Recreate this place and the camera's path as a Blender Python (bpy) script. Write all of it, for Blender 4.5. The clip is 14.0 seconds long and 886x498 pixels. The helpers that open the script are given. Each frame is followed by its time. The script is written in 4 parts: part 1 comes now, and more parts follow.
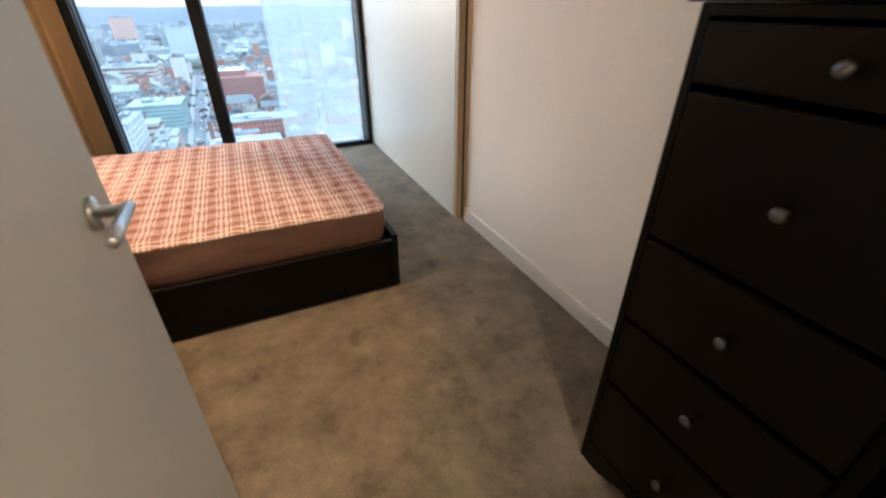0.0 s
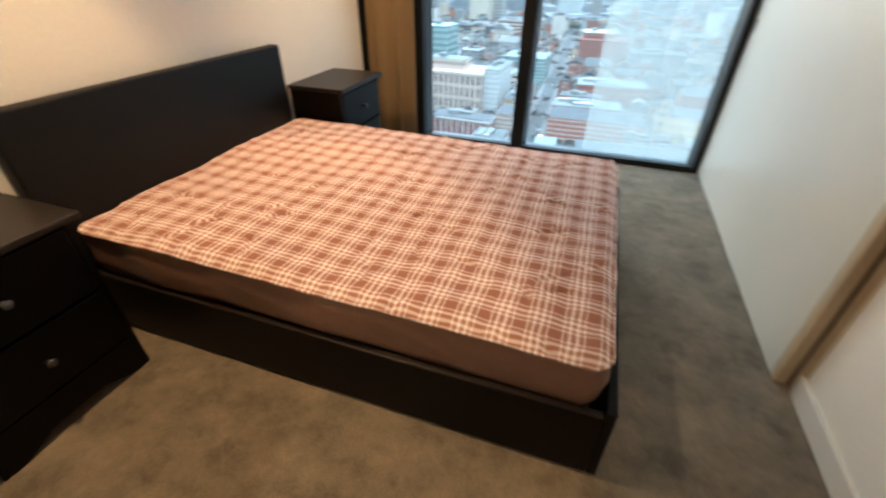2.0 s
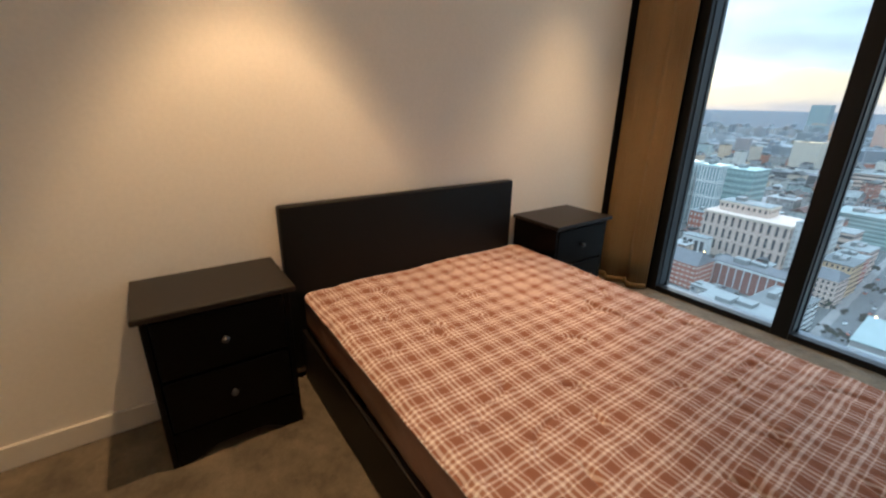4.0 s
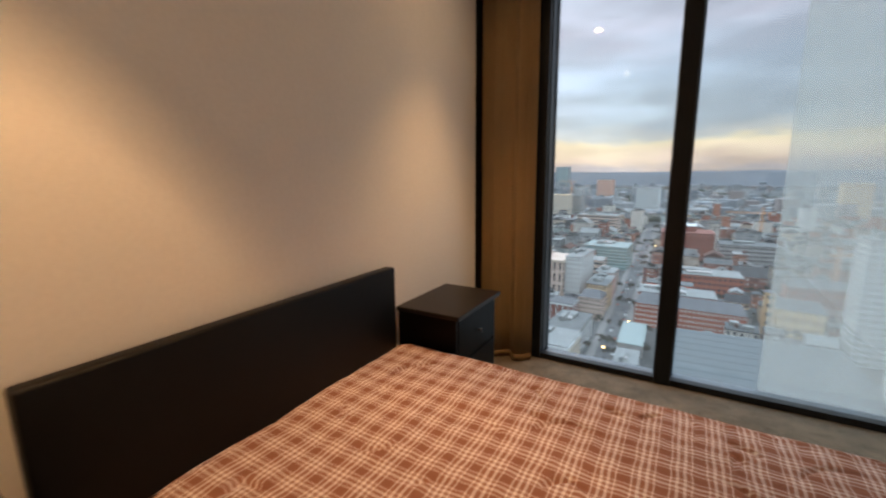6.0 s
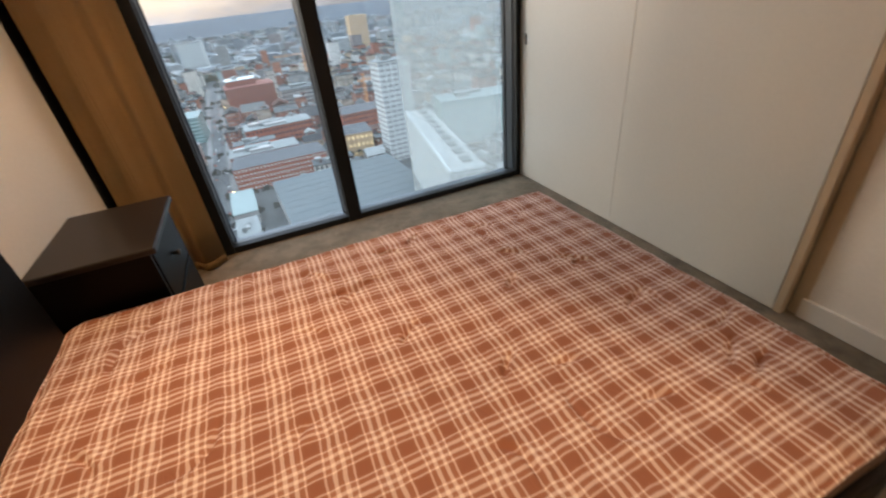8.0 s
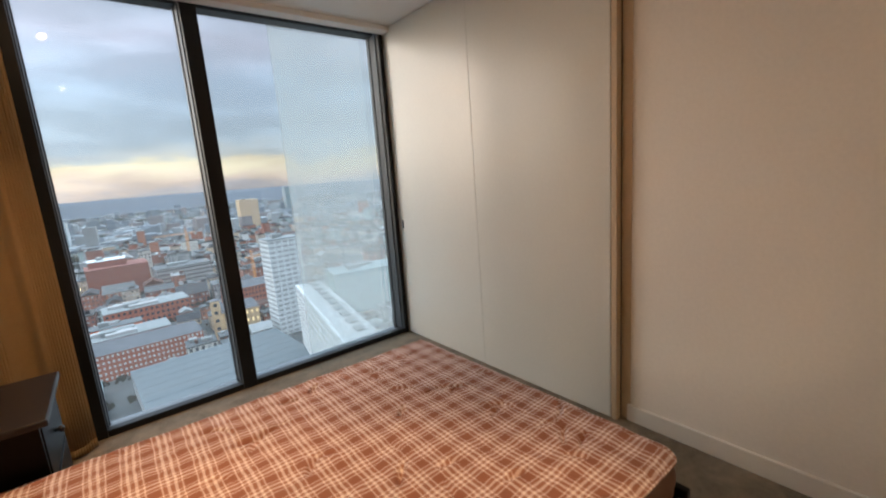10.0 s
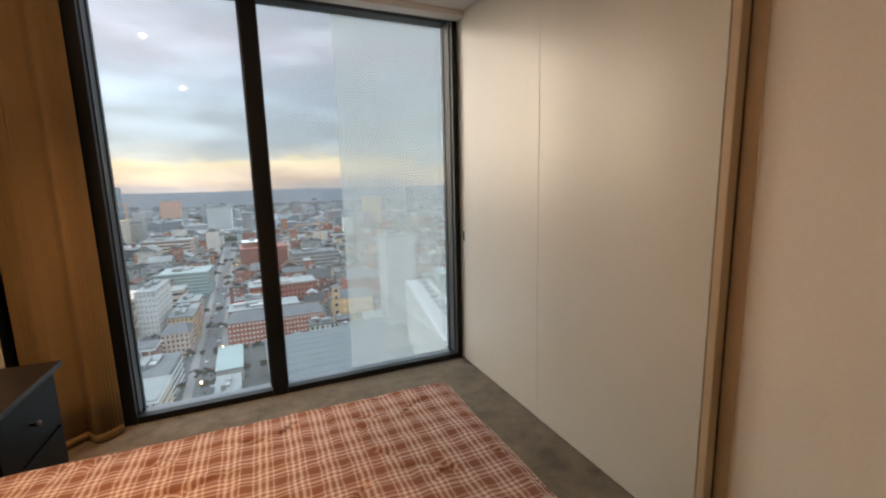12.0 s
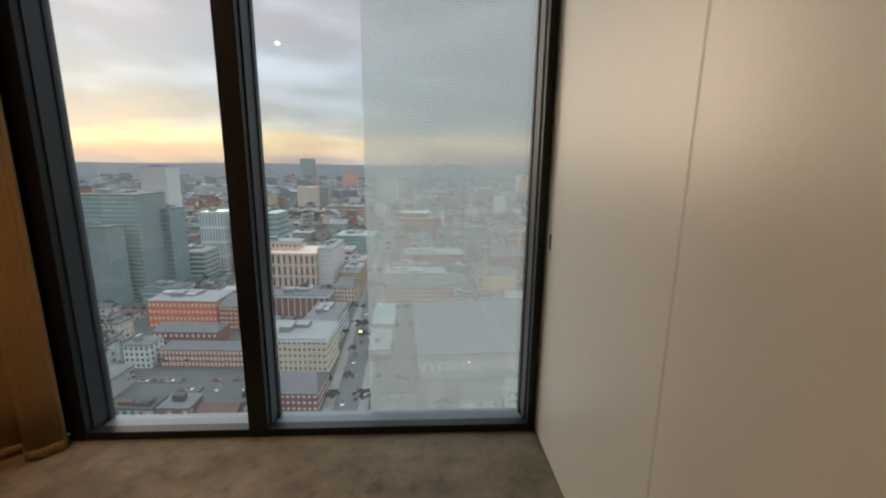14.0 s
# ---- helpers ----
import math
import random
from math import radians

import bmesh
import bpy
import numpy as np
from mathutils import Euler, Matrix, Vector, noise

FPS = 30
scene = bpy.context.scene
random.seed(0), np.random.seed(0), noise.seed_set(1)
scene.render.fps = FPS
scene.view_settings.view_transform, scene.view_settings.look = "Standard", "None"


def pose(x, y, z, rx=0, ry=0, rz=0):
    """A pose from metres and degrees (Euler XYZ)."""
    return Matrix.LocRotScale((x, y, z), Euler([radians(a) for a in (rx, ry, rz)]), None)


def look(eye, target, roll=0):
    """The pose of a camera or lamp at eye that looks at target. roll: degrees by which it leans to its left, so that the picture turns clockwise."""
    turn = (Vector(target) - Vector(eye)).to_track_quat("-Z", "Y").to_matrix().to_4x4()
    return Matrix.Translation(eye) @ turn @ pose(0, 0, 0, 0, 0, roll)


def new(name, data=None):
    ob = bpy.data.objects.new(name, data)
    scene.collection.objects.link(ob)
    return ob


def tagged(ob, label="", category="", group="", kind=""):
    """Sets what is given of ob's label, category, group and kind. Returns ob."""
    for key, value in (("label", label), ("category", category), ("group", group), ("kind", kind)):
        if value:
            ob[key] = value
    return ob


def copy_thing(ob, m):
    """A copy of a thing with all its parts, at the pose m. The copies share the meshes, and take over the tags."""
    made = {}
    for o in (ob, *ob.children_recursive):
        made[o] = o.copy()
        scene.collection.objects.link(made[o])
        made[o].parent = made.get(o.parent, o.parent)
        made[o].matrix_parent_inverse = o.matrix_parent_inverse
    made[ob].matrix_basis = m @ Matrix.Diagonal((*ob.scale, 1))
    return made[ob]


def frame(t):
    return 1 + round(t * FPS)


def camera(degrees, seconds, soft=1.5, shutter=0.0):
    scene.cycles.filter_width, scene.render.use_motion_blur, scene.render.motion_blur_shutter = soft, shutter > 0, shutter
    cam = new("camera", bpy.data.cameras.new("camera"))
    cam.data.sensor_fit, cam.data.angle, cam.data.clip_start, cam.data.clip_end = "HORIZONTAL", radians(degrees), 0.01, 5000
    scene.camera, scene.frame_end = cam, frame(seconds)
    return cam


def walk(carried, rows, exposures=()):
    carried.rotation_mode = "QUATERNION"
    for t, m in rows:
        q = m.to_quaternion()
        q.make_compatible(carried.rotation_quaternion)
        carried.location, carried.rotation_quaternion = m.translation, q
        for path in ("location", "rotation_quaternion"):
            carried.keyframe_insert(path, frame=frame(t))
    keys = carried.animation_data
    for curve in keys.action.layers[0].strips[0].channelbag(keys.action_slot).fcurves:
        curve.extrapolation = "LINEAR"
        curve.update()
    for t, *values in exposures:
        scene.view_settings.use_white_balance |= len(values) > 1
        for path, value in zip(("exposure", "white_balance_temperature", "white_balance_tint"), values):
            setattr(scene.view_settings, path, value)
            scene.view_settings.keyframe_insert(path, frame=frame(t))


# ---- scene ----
cam = camera(93.3, 14.0, soft=2.1, shutter=0.4)
EXPOSURES = [(0.0, 1.70, 5400, 4), (0.5, 1.78, 5250, -3), (1.0, 1.64, 5250, -4), (1.5, 1.6, 5250, -4), (2.5, 1.46, 6100, 0), (3.0, 1.28, 5700, -2), (5.5, 0.55, 6350, 9), (6.5, 0.58, 6850, 10), (8.0, 0.86, 6500, 9), (9.0, 0.86, 6250, 8), (11.5, 0.78, 6900, 10), (13.0, 0.44, 7300, 10), (14.0, 0.24, 7400, 10)]
PATH = [
    (0, 0.952, 0.921, 1.307, -24.78, -30.45, 0.08),
    (0.5, 1.034, 1.189, 1.293, -22.31, -35.60, 1.67),
    (1, 1.149, 1.420, 1.300, -9.61, -35.31, 0.55),
    (1.5, 1.240, 1.642, 1.310, 2.37, -33.62, 1.87),
    (2, 1.287, 1.901, 1.309, 18.98, -34.51, 0.50),
    (2.5, 1.377, 2.091, 1.290, 40.02, -33.97, -1.99),
    (3, 1.477, 2.196, 1.304, 55.07, -29.10, -1.41),
    (3.2, 1.504, 2.211, 1.313, 59.07, -26.07, -1.52),
    (5.3, 1.100, 2.190, 1.437, 41.09, -9.54, -0.56),
    (5.5, 1.021, 2.214, 1.409, 38.32, -9.34, -1.38),
    (6, 0.818, 2.388, 1.396, 30.52, -10.53, -0.61),
    (6.5, 0.641, 2.449, 1.397, 13.86, -11.73, -0.84),
    (7, 0.446, 2.429, 1.414, -0.70, -15.75, -2.87),
    (7.5, 0.372, 2.559, 1.378, -11.36, -23.68, -5.54),
    (8, 0.327, 2.575, 1.339, -21.29, -31.66, -6.30),
    (8.5, 0.217, 2.407, 1.351, -30.86, -32.09, -5.44),
    (9, 0.145, 2.241, 1.395, -38.66, -23.23, -3.17),
    (9.2, 0.133, 2.201, 1.410, -40.16, -18.71, -2.79),
    (11.3, 0.314, 2.204, 1.426, -33.31, -6.28, 0.03),
    (11.5, 0.449, 2.258, 1.418, -30.28, -7.17, -0.21),
    (12, 0.726, 2.394, 1.403, -23.47, -8.94, -1.43),
    (12.5, 1.035, 2.629, 1.385, -18.13, -10.71, -1.80),
    (13, 1.334, 2.825, 1.355, -10.21, -11.15, -1.17),
    (13.5, 1.520, 3.074, 1.340, -6.01, -12.19, 0.15),
    (14, 1.556, 3.410, 1.343, -3.08, -11.58, 0.66),
]
walk(cam, [(t, pose(x, y, z, 90 + pitch, 0, yaw) @ pose(0, 0, 0, 0, 0, roll)) for t, x, y, z, yaw, pitch, roll in PATH], EXPOSURES)

# ---- world, sun and exposure ----
SUN_EL, SUN_AZ = radians(6.0), radians(-36.0)


def make_world():
    w = bpy.data.worlds.new("dusk_sky")
    scene.world = w
    w.use_nodes = True
    nt = w.node_tree
    nt.nodes.clear()
    out = nt.nodes.new("ShaderNodeOutputWorld")
    bg = nt.nodes.new("ShaderNodeBackground")
    sky = nt.nodes.new("ShaderNodeTexSky")
    sky.sky_type = "NISHITA"
    sky.sun_disc = False
    sky.sun_elevation = SUN_EL
    sky.sun_rotation = SUN_AZ
    sky.altitude = 150
    sky.air_density = 1.2
    sky.dust_density = 2.5
    sc = nt.nodes.new("ShaderNodeVectorMath")
    sc.operation = "SCALE"
    sc.inputs["Scale"].default_value = 0.07
    nt.links.new(sky.outputs["Color"], sc.inputs[0])
    co = nt.nodes.new("ShaderNodeTexCoord")
    sep = nt.nodes.new("ShaderNodeSeparateXYZ")
    nt.links.new(co.outputs["Generated"], sep.inputs[0])
    # cloud deck: bands of colour by height over the horizon, broken up by stretched noise
    mp = nt.nodes.new("ShaderNodeMapping")
    mp.inputs["Scale"].default_value = (1.7, 1.7, 6.0)
    nt.links.new(co.outputs["Generated"], mp.inputs["Vector"])
    nz = nt.nodes.new("ShaderNodeTexNoise")
    nz.inputs["Scale"].default_value = 2.2
    nz.inputs["Detail"].default_value = 7
    nz.inputs["Roughness"].default_value = 0.6
    nt.links.new(mp.outputs["Vector"], nz.inputs["Vector"])
    jit = nt.nodes.new("ShaderNodeMath")
    jit.operation = "MULTIPLY_ADD"
    jit.inputs[1].default_value = 0.15
    jit.inputs[2].default_value = -0.075
    nt.links.new(nz.outputs["Fac"], jit.inputs[0])
    hgt = nt.nodes.new("ShaderNodeMath")
    hgt.operation = "ADD"
    nt.links.new(sep.outputs["Z"], hgt.inputs[0])
    nt.links.new(jit.outputs[0], hgt.inputs[1])
    ramp = nt.nodes.new("ShaderNodeValToRGB")
    cr = ramp.color_ramp
    stops = [(0.0, (0.361, 0.338, 0.359)), (0.018, (0.551, 0.442, 0.377)), (0.05, (0.665, 0.573, 0.414)), (0.068, (0.414, 0.442, 0.456)), (0.105, (0.315, 0.386, 0.466)),
             (0.19, (0.335, 0.415, 0.535)), (0.27, (0.405, 0.42, 0.525)), (0.38, (0.36, 0.425, 0.53)), (0.6, (1.05, 1.2, 1.4)), (1.0, (2.4, 2.85, 3.45))]
    cr.elements[0].position, cr.elements[0].color = stops[0][0], (*stops[0][1], 1)
    cr.elements[1].position, cr.elements[1].color = stops[-1][0], (*stops[-1][1], 1)
    for p, c in stops[1:-1]:
        e = cr.elements.new(p)
        e.color = (*c, 1)
    nt.links.new(hgt.outputs[0], ramp.inputs["Fac"])
    # brighter towards the set sun
    dot = nt.nodes.new("ShaderNodeVectorMath")
    dot.operation = "DOT_PRODUCT"
    dot.inputs[1].default_value = (-0.87, 0.49, 0.05)
    nt.links.new(co.outputs["Generated"], dot.inputs[0])
    mr = nt.nodes.new("ShaderNodeMapRange")
    mr.inputs["From Min"].default_value, mr.inputs["From Max"].default_value = 0.3, 1.0
    mr.inputs["To Min"].default_value, mr.inputs["To Max"].default_value = 0.95, 1.9
    nt.links.new(dot.outputs["Value"], mr.inputs["Value"])
    sc2 = nt.nodes.new("ShaderNodeVectorMath")
    sc2.operation = "SCALE"
    nt.links.new(ramp.outputs["Color"], sc2.inputs[0])
    nt.links.new(mr.outputs["Result"], sc2.inputs["Scale"])
    # streaky gaps that show the clear sky
    nz2 = nt.nodes.new("ShaderNodeTexNoise")
    mp2 = nt.nodes.new("ShaderNodeMapping")
    mp2.inputs["Scale"].default_value = (1.6, 1.6, 7.0)
    mp2.inputs["Location"].default_value = (3.1, 0.7, 1.9)
    nt.links.new(co.outputs["Generated"], mp2.inputs["Vector"])
    nt.links.new(mp2.outputs["Vector"], nz2.inputs["Vector"])
    nz2.inputs["Scale"].default_value = 2.6
    nz2.inputs["Detail"].default_value = 6
    gap = nt.nodes.new("ShaderNodeMapRange")
    gap.inputs["From Min"].default_value, gap.inputs["From Max"].default_value = 0.42, 0.68
    gap.inputs["To Min"].default_value, gap.inputs["To Max"].default_value = 0.84, 1.26
    nt.links.new(nz2.outputs["Fac"], gap.inputs["Value"])
    sc3 = nt.nodes.new("ShaderNodeVectorMath")
    sc3.operation = "SCALE"
    nt.links.new(sc2.outputs["Vector"], sc3.inputs[0])
    nt.links.new(gap.outputs["Result"], sc3.inputs["Scale"])
    mix = nt.nodes.new("ShaderNodeMix")
    mix.data_type = "RGBA"
    mix.inputs["Factor"].default_value = 0.9
    nt.links.new(sc.outputs["Vector"], mix.inputs["A"])
    nt.links.new(sc3.outputs["Vector"], mix.inputs["B"])
    nt.links.new(mix.outputs["Result"], bg.inputs["Color"])
    bg.inputs["Strength"].default_value = SKY
    nt.links.new(bg.outputs[0], out.inputs[0])


SKY = 1.0
make_world()
sun = new("sun", bpy.data.lights.new("sun", "SUN"))
sun.data.energy, sun.data.angle, sun.data.color = 0.85, radians(30), (1.0, 0.83, 0.67)
sun.matrix_world = look((-50, 70, 10), (0, 0, 0))

SPOTS = [(0.02, 4.48), (0.02, 2.60)]
# unseen hall lamp, assumed and added to brighten the door and right wall
HALL_FILL_SPOT = (1.10, 0.05)


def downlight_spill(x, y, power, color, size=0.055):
    """The wide, weak light that the lamp throws beside its beam; the added hall lamp has only this."""
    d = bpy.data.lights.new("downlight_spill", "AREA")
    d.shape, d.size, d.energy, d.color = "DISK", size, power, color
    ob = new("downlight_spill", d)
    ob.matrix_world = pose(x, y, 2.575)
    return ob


def downlight_lamp(x, y, power, cone, blend):
    d = bpy.data.lights.new("downlight_lamp", "SPOT")
    d.energy, d.color, d.spot_size, d.spot_blend, d.shadow_soft_size = power, (1.0, 0.575, 0.27), radians(cone), blend, 0.03
    ob = new("downlight_lamp", d)
    ob.matrix_world = pose(x, y, 2.57)
    return ob


# each lamp: a wide soft beam with a tighter, sharper one inside it
downlight_lamp(*SPOTS[0], 36.0, 84, 0.9)
downlight_lamp(*SPOTS[0], 14.0, 66, 0.6)
downlight_lamp(*SPOTS[1], 38.0, 77, 0.5)
downlight_lamp(*SPOTS[1], 20.0, 64, 0.18)
for sx, sy in SPOTS:
    downlight_spill(sx, sy, 1.25, (1.0, 0.62, 0.33))
downlight_spill(*HALL_FILL_SPOT, 9.5, (1.0, 0.73, 0.48), 0.08)


# ---- materials ----
def mat(name, color=(0.5, 0.5, 0.5), rough=0.6, metal=0.0, vary=0.08, scale=6.0, bump=0.0, bump_scale=200.0, spec=0.5, fine=60.0, sheen=0.0, random_obj=0.0):
    """A base colour broken up at two scales, with a fine relief."""
    m = bpy.data.materials.new(name)
    m.use_nodes = True
    nt = m.node_tree
    b = nt.nodes["Principled BSDF"]
    b.inputs["Roughness"].default_value = rough
    b.inputs["Metallic"].default_value = metal
    b.inputs["Specular IOR Level"].default_value = spec
    if sheen:
        b.inputs["Sheen Weight"].default_value = sheen
        b.inputs["Sheen Roughness"].default_value = 0.6
    co = nt.nodes.new("ShaderNodeTexCoord")
    n1, n2 = nt.nodes.new("ShaderNodeTexNoise"), nt.nodes.new("ShaderNodeTexNoise")
    n1.inputs["Scale"].default_value, n2.inputs["Scale"].default_value = scale, fine
    n1.inputs["Detail"].default_value = 5
    for n in (n1, n2):
        nt.links.new(co.outputs["Object"], n.inputs["Vector"])
    add = nt.nodes.new("ShaderNodeMath")
    add.operation = "ADD"
    nt.links.new(n1.outputs["Fac"], add.inputs[0])
    nt.links.new(n2.outputs["Fac"], add.inputs[1])
    mr = nt.nodes.new("ShaderNodeMapRange")
    mr.inputs["From Min"].default_value, mr.inputs["From Max"].default_value = 0.6, 1.4
    mr.inputs["To Min"].default_value, mr.inputs["To Max"].default_value = 1 - vary, 1 + vary
    nt.links.new(add.outputs[0], mr.inputs["Value"])
    sc = nt.nodes.new("ShaderNodeVectorMath")
    sc.operation = "SCALE"
    sc.inputs[0].default_value = color
    nt.links.new(mr.outputs["Result"], sc.inputs["Scale"])
    last = sc.outputs["Vector"]
    if random_obj:
        oi = nt.nodes.new("ShaderNodeObjectInfo")
        mr2 = nt.nodes.new("ShaderNodeMapRange")
        mr2.inputs["To Min"].default_value, mr2.inputs["To Max"].default_value = 1 - random_obj, 1 + random_obj
        nt.links.new(oi.outputs["Random"], mr2.inputs["Value"])
        sc2 = nt.nodes.new("ShaderNodeVectorMath")
        sc2.operation = "SCALE"
        nt.links.new(last, sc2.inputs[0])
        nt.links.new(mr2.outputs["Result"], sc2.inputs["Scale"])
        last = sc2.outputs["Vector"]
    nt.links.new(last, b.inputs["Base Color"])
    if bump:
        n3 = nt.nodes.new("ShaderNodeTexNoise")
        n3.inputs["Scale"].default_value = bump_scale
        n3.inputs["Detail"].default_value = 3
        nt.links.new(co.outputs["Object"], n3.inputs["Vector"])
        bp = nt.nodes.new("ShaderNodeBump")
        bp.inputs["Strength"].default_value = bump
        bp.inputs["Distance"].default_value = 0.004
        nt.links.new(n3.outputs["Fac"], bp.inputs["Height"])
        nt.links.new(bp.outputs["Normal"], b.inputs["Normal"])
    return m


def math_node(nt, op, a, b=None):
    n = nt.nodes.new("ShaderNodeMath")
    n.operation = op
    for i, v in enumerate((a, b)):
        if v is None:
            continue
        if isinstance(v, (int, float)):
            n.inputs[i].default_value = v
        else:
            nt.links.new(v, n.inputs[i])
    return n.outputs[0]


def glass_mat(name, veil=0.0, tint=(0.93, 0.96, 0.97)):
    """A thin pane: what is behind shows straight through, with a Fresnel gloss; veil: share scattered, for the second
    pane's dirt and coating and for imitated city haze.
    """
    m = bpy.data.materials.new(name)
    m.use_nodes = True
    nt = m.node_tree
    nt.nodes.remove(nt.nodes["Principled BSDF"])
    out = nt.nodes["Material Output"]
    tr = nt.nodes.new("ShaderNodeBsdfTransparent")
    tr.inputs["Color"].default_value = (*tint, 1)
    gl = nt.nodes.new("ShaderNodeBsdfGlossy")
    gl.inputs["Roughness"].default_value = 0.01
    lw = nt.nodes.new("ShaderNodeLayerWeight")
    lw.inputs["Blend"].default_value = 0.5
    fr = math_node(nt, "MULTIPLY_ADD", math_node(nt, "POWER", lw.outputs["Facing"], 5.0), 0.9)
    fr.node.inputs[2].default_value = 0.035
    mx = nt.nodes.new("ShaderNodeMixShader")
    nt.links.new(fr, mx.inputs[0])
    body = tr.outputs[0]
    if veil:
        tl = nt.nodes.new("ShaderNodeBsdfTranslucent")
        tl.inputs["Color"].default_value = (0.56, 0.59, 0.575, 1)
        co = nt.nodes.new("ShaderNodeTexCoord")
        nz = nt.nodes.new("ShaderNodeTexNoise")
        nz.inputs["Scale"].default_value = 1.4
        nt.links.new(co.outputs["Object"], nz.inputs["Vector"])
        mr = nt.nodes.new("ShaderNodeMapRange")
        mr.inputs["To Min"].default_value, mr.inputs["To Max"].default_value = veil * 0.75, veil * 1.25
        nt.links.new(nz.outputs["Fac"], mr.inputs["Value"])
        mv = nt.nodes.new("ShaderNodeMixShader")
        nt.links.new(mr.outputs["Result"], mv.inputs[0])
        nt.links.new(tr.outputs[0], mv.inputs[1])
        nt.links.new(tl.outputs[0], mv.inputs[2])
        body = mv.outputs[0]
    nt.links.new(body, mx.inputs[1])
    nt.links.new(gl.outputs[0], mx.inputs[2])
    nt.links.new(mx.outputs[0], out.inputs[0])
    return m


def emit_mat(name, color, strength):
    m = bpy.data.materials.new(name)
    m.use_nodes = True
    nt = m.node_tree
    nt.nodes.remove(nt.nodes["Principled BSDF"])
    e = nt.nodes.new("ShaderNodeEmission")
    e.inputs["Color"].default_value = (*color, 1)
    e.inputs["Strength"].default_value = strength
    nt.links.new(e.outputs[0], nt.nodes["Material Output"].inputs[0])
    return m


def plaid_mat():
    """Woven check: rust ground, paler bands and thin cream lines, along and across."""
    m = bpy.data.materials.new("plaid_ticking")
    m.use_nodes = True
    nt = m.node_tree
    b = nt.nodes["Principled BSDF"]
    b.inputs["Roughness"].default_value = 0.85
    b.inputs["Specular IOR Level"].default_value = 0.25
    co = nt.nodes.new("ShaderNodeTexCoord")
    wob = nt.nodes.new("ShaderNodeTexNoise")
    wob.inputs["Scale"].default_value = 5.0
    nt.links.new(co.outputs["Object"], wob.inputs["Vector"])
    wv = nt.nodes.new("ShaderNodeVectorMath")
    wv.operation = "MULTIPLY_ADD"
    wv.inputs[1].default_value = (0.014, 0.014, 0)
    nt.links.new(wob.outputs["Color"], wv.inputs[0])
    nt.links.new(co.outputs["Object"], wv.inputs[2])
    wob2 = nt.nodes.new("ShaderNodeTexNoise")
    wob2.inputs["Scale"].default_value = 17.0
    wob2.inputs["Detail"].default_value = 3.0
    nt.links.new(co.outputs["Object"], wob2.inputs["Vector"])
    wv2 = nt.nodes.new("ShaderNodeVectorMath")
    wv2.operation = "MULTIPLY_ADD"
    wv2.inputs[1].default_value = (0.010, 0.007, 0)
    nt.links.new(wob2.outputs["Color"], wv2.inputs[0])
    nt.links.new(wv.outputs["Vector"], wv2.inputs[2])
    sep = nt.nodes.new("ShaderNodeSeparateXYZ")
    nt.links.new(wv2.outputs["Vector"], sep.inputs[0])

    def bands(sock, period):
        u = math_node(nt, "FRACT", math_node(nt, "DIVIDE", sock, period))
        def stripe(c, w):
            d = math_node(nt, "ABSOLUTE", math_node(nt, "SUBTRACT", u, c))
            mr = nt.nodes.new("ShaderNodeMapRange")
            mr.interpolation_type = "SMOOTHSTEP"
            mr.inputs["From Min"].default_value, mr.inputs["From Max"].default_value = w * 1.4, w * 0.6
            nt.links.new(d, mr.inputs["Value"])
            return mr.outputs["Result"]
        dark = stripe(0.25, 0.17)
        line = math_node(nt, "MULTIPLY", stripe(0.46, 0.026), 0.8)
        for c_, w_ in ((0.645, 0.045), (0.855, 0.045), (0.04, 0.024)):
            line = math_node(nt, "ADD", line, math_node(nt, "MULTIPLY", stripe(c_, w_), 1.0 if w_ > 0.03 else 0.8))
        return dark, line

    dx, lx = bands(sep.outputs["X"], PLAID)
    dy, ly = bands(sep.outputs["Y"], PLAID * 0.94)
    dark = math_node(nt, "MULTIPLY", math_node(nt, "ADD", dx, dy), 0.5)
    line = math_node(nt, "MULTIPLY", math_node(nt, "ADD", lx, ly), 0.56)
    m1 = nt.nodes.new("ShaderNodeMix")
    m1.data_type = "RGBA"
    m1.inputs["A"].default_value = (0.44, 0.22, 0.155, 1)
    m1.inputs["B"].default_value = (0.345, 0.150, 0.098, 1)
    nt.links.new(dark, m1.inputs["Factor"])
    m2 = nt.nodes.new("ShaderNodeMix")
    m2.data_type = "RGBA"
    m2.inputs["B"].default_value = (0.95, 0.84, 0.82, 1)
    nt.links.new(m1.outputs["Result"], m2.inputs["A"])
    nt.links.new(line, m2.inputs["Factor"])
    nt.links.new(m2.outputs["Result"], b.inputs["Base Color"])
    n3 = nt.nodes.new("ShaderNodeTexNoise")
    n3.inputs["Scale"].default_value = 350
    nt.links.new(co.outputs["Object"], n3.inputs["Vector"])
    bp = nt.nodes.new("ShaderNodeBump")
    bp.inputs["Strength"].default_value = 0.25
    bp.inputs["Distance"].default_value = 0.002
    nt.links.new(n3.outputs["Fac"], bp.inputs["Height"])
    crease = nt.nodes.new("ShaderNodeTexNoise")
    crease.inputs["Scale"].default_value = 7.0
    crease.inputs["Detail"].default_value = 3.0
    crease.inputs["Distortion"].default_value = 0.8
    nt.links.new(co.outputs["Object"], crease.inputs["Vector"])
    fold = math_node(nt, "POWER", math_node(nt, "ABSOLUTE", math_node(nt, "SUBTRACT", crease.outputs["Fac"], 0.5)), 0.6)
    bp2 = nt.nodes.new("ShaderNodeBump")
    bp2.inputs["Strength"].default_value = 0.35
    bp2.inputs["Distance"].default_value = 0.02
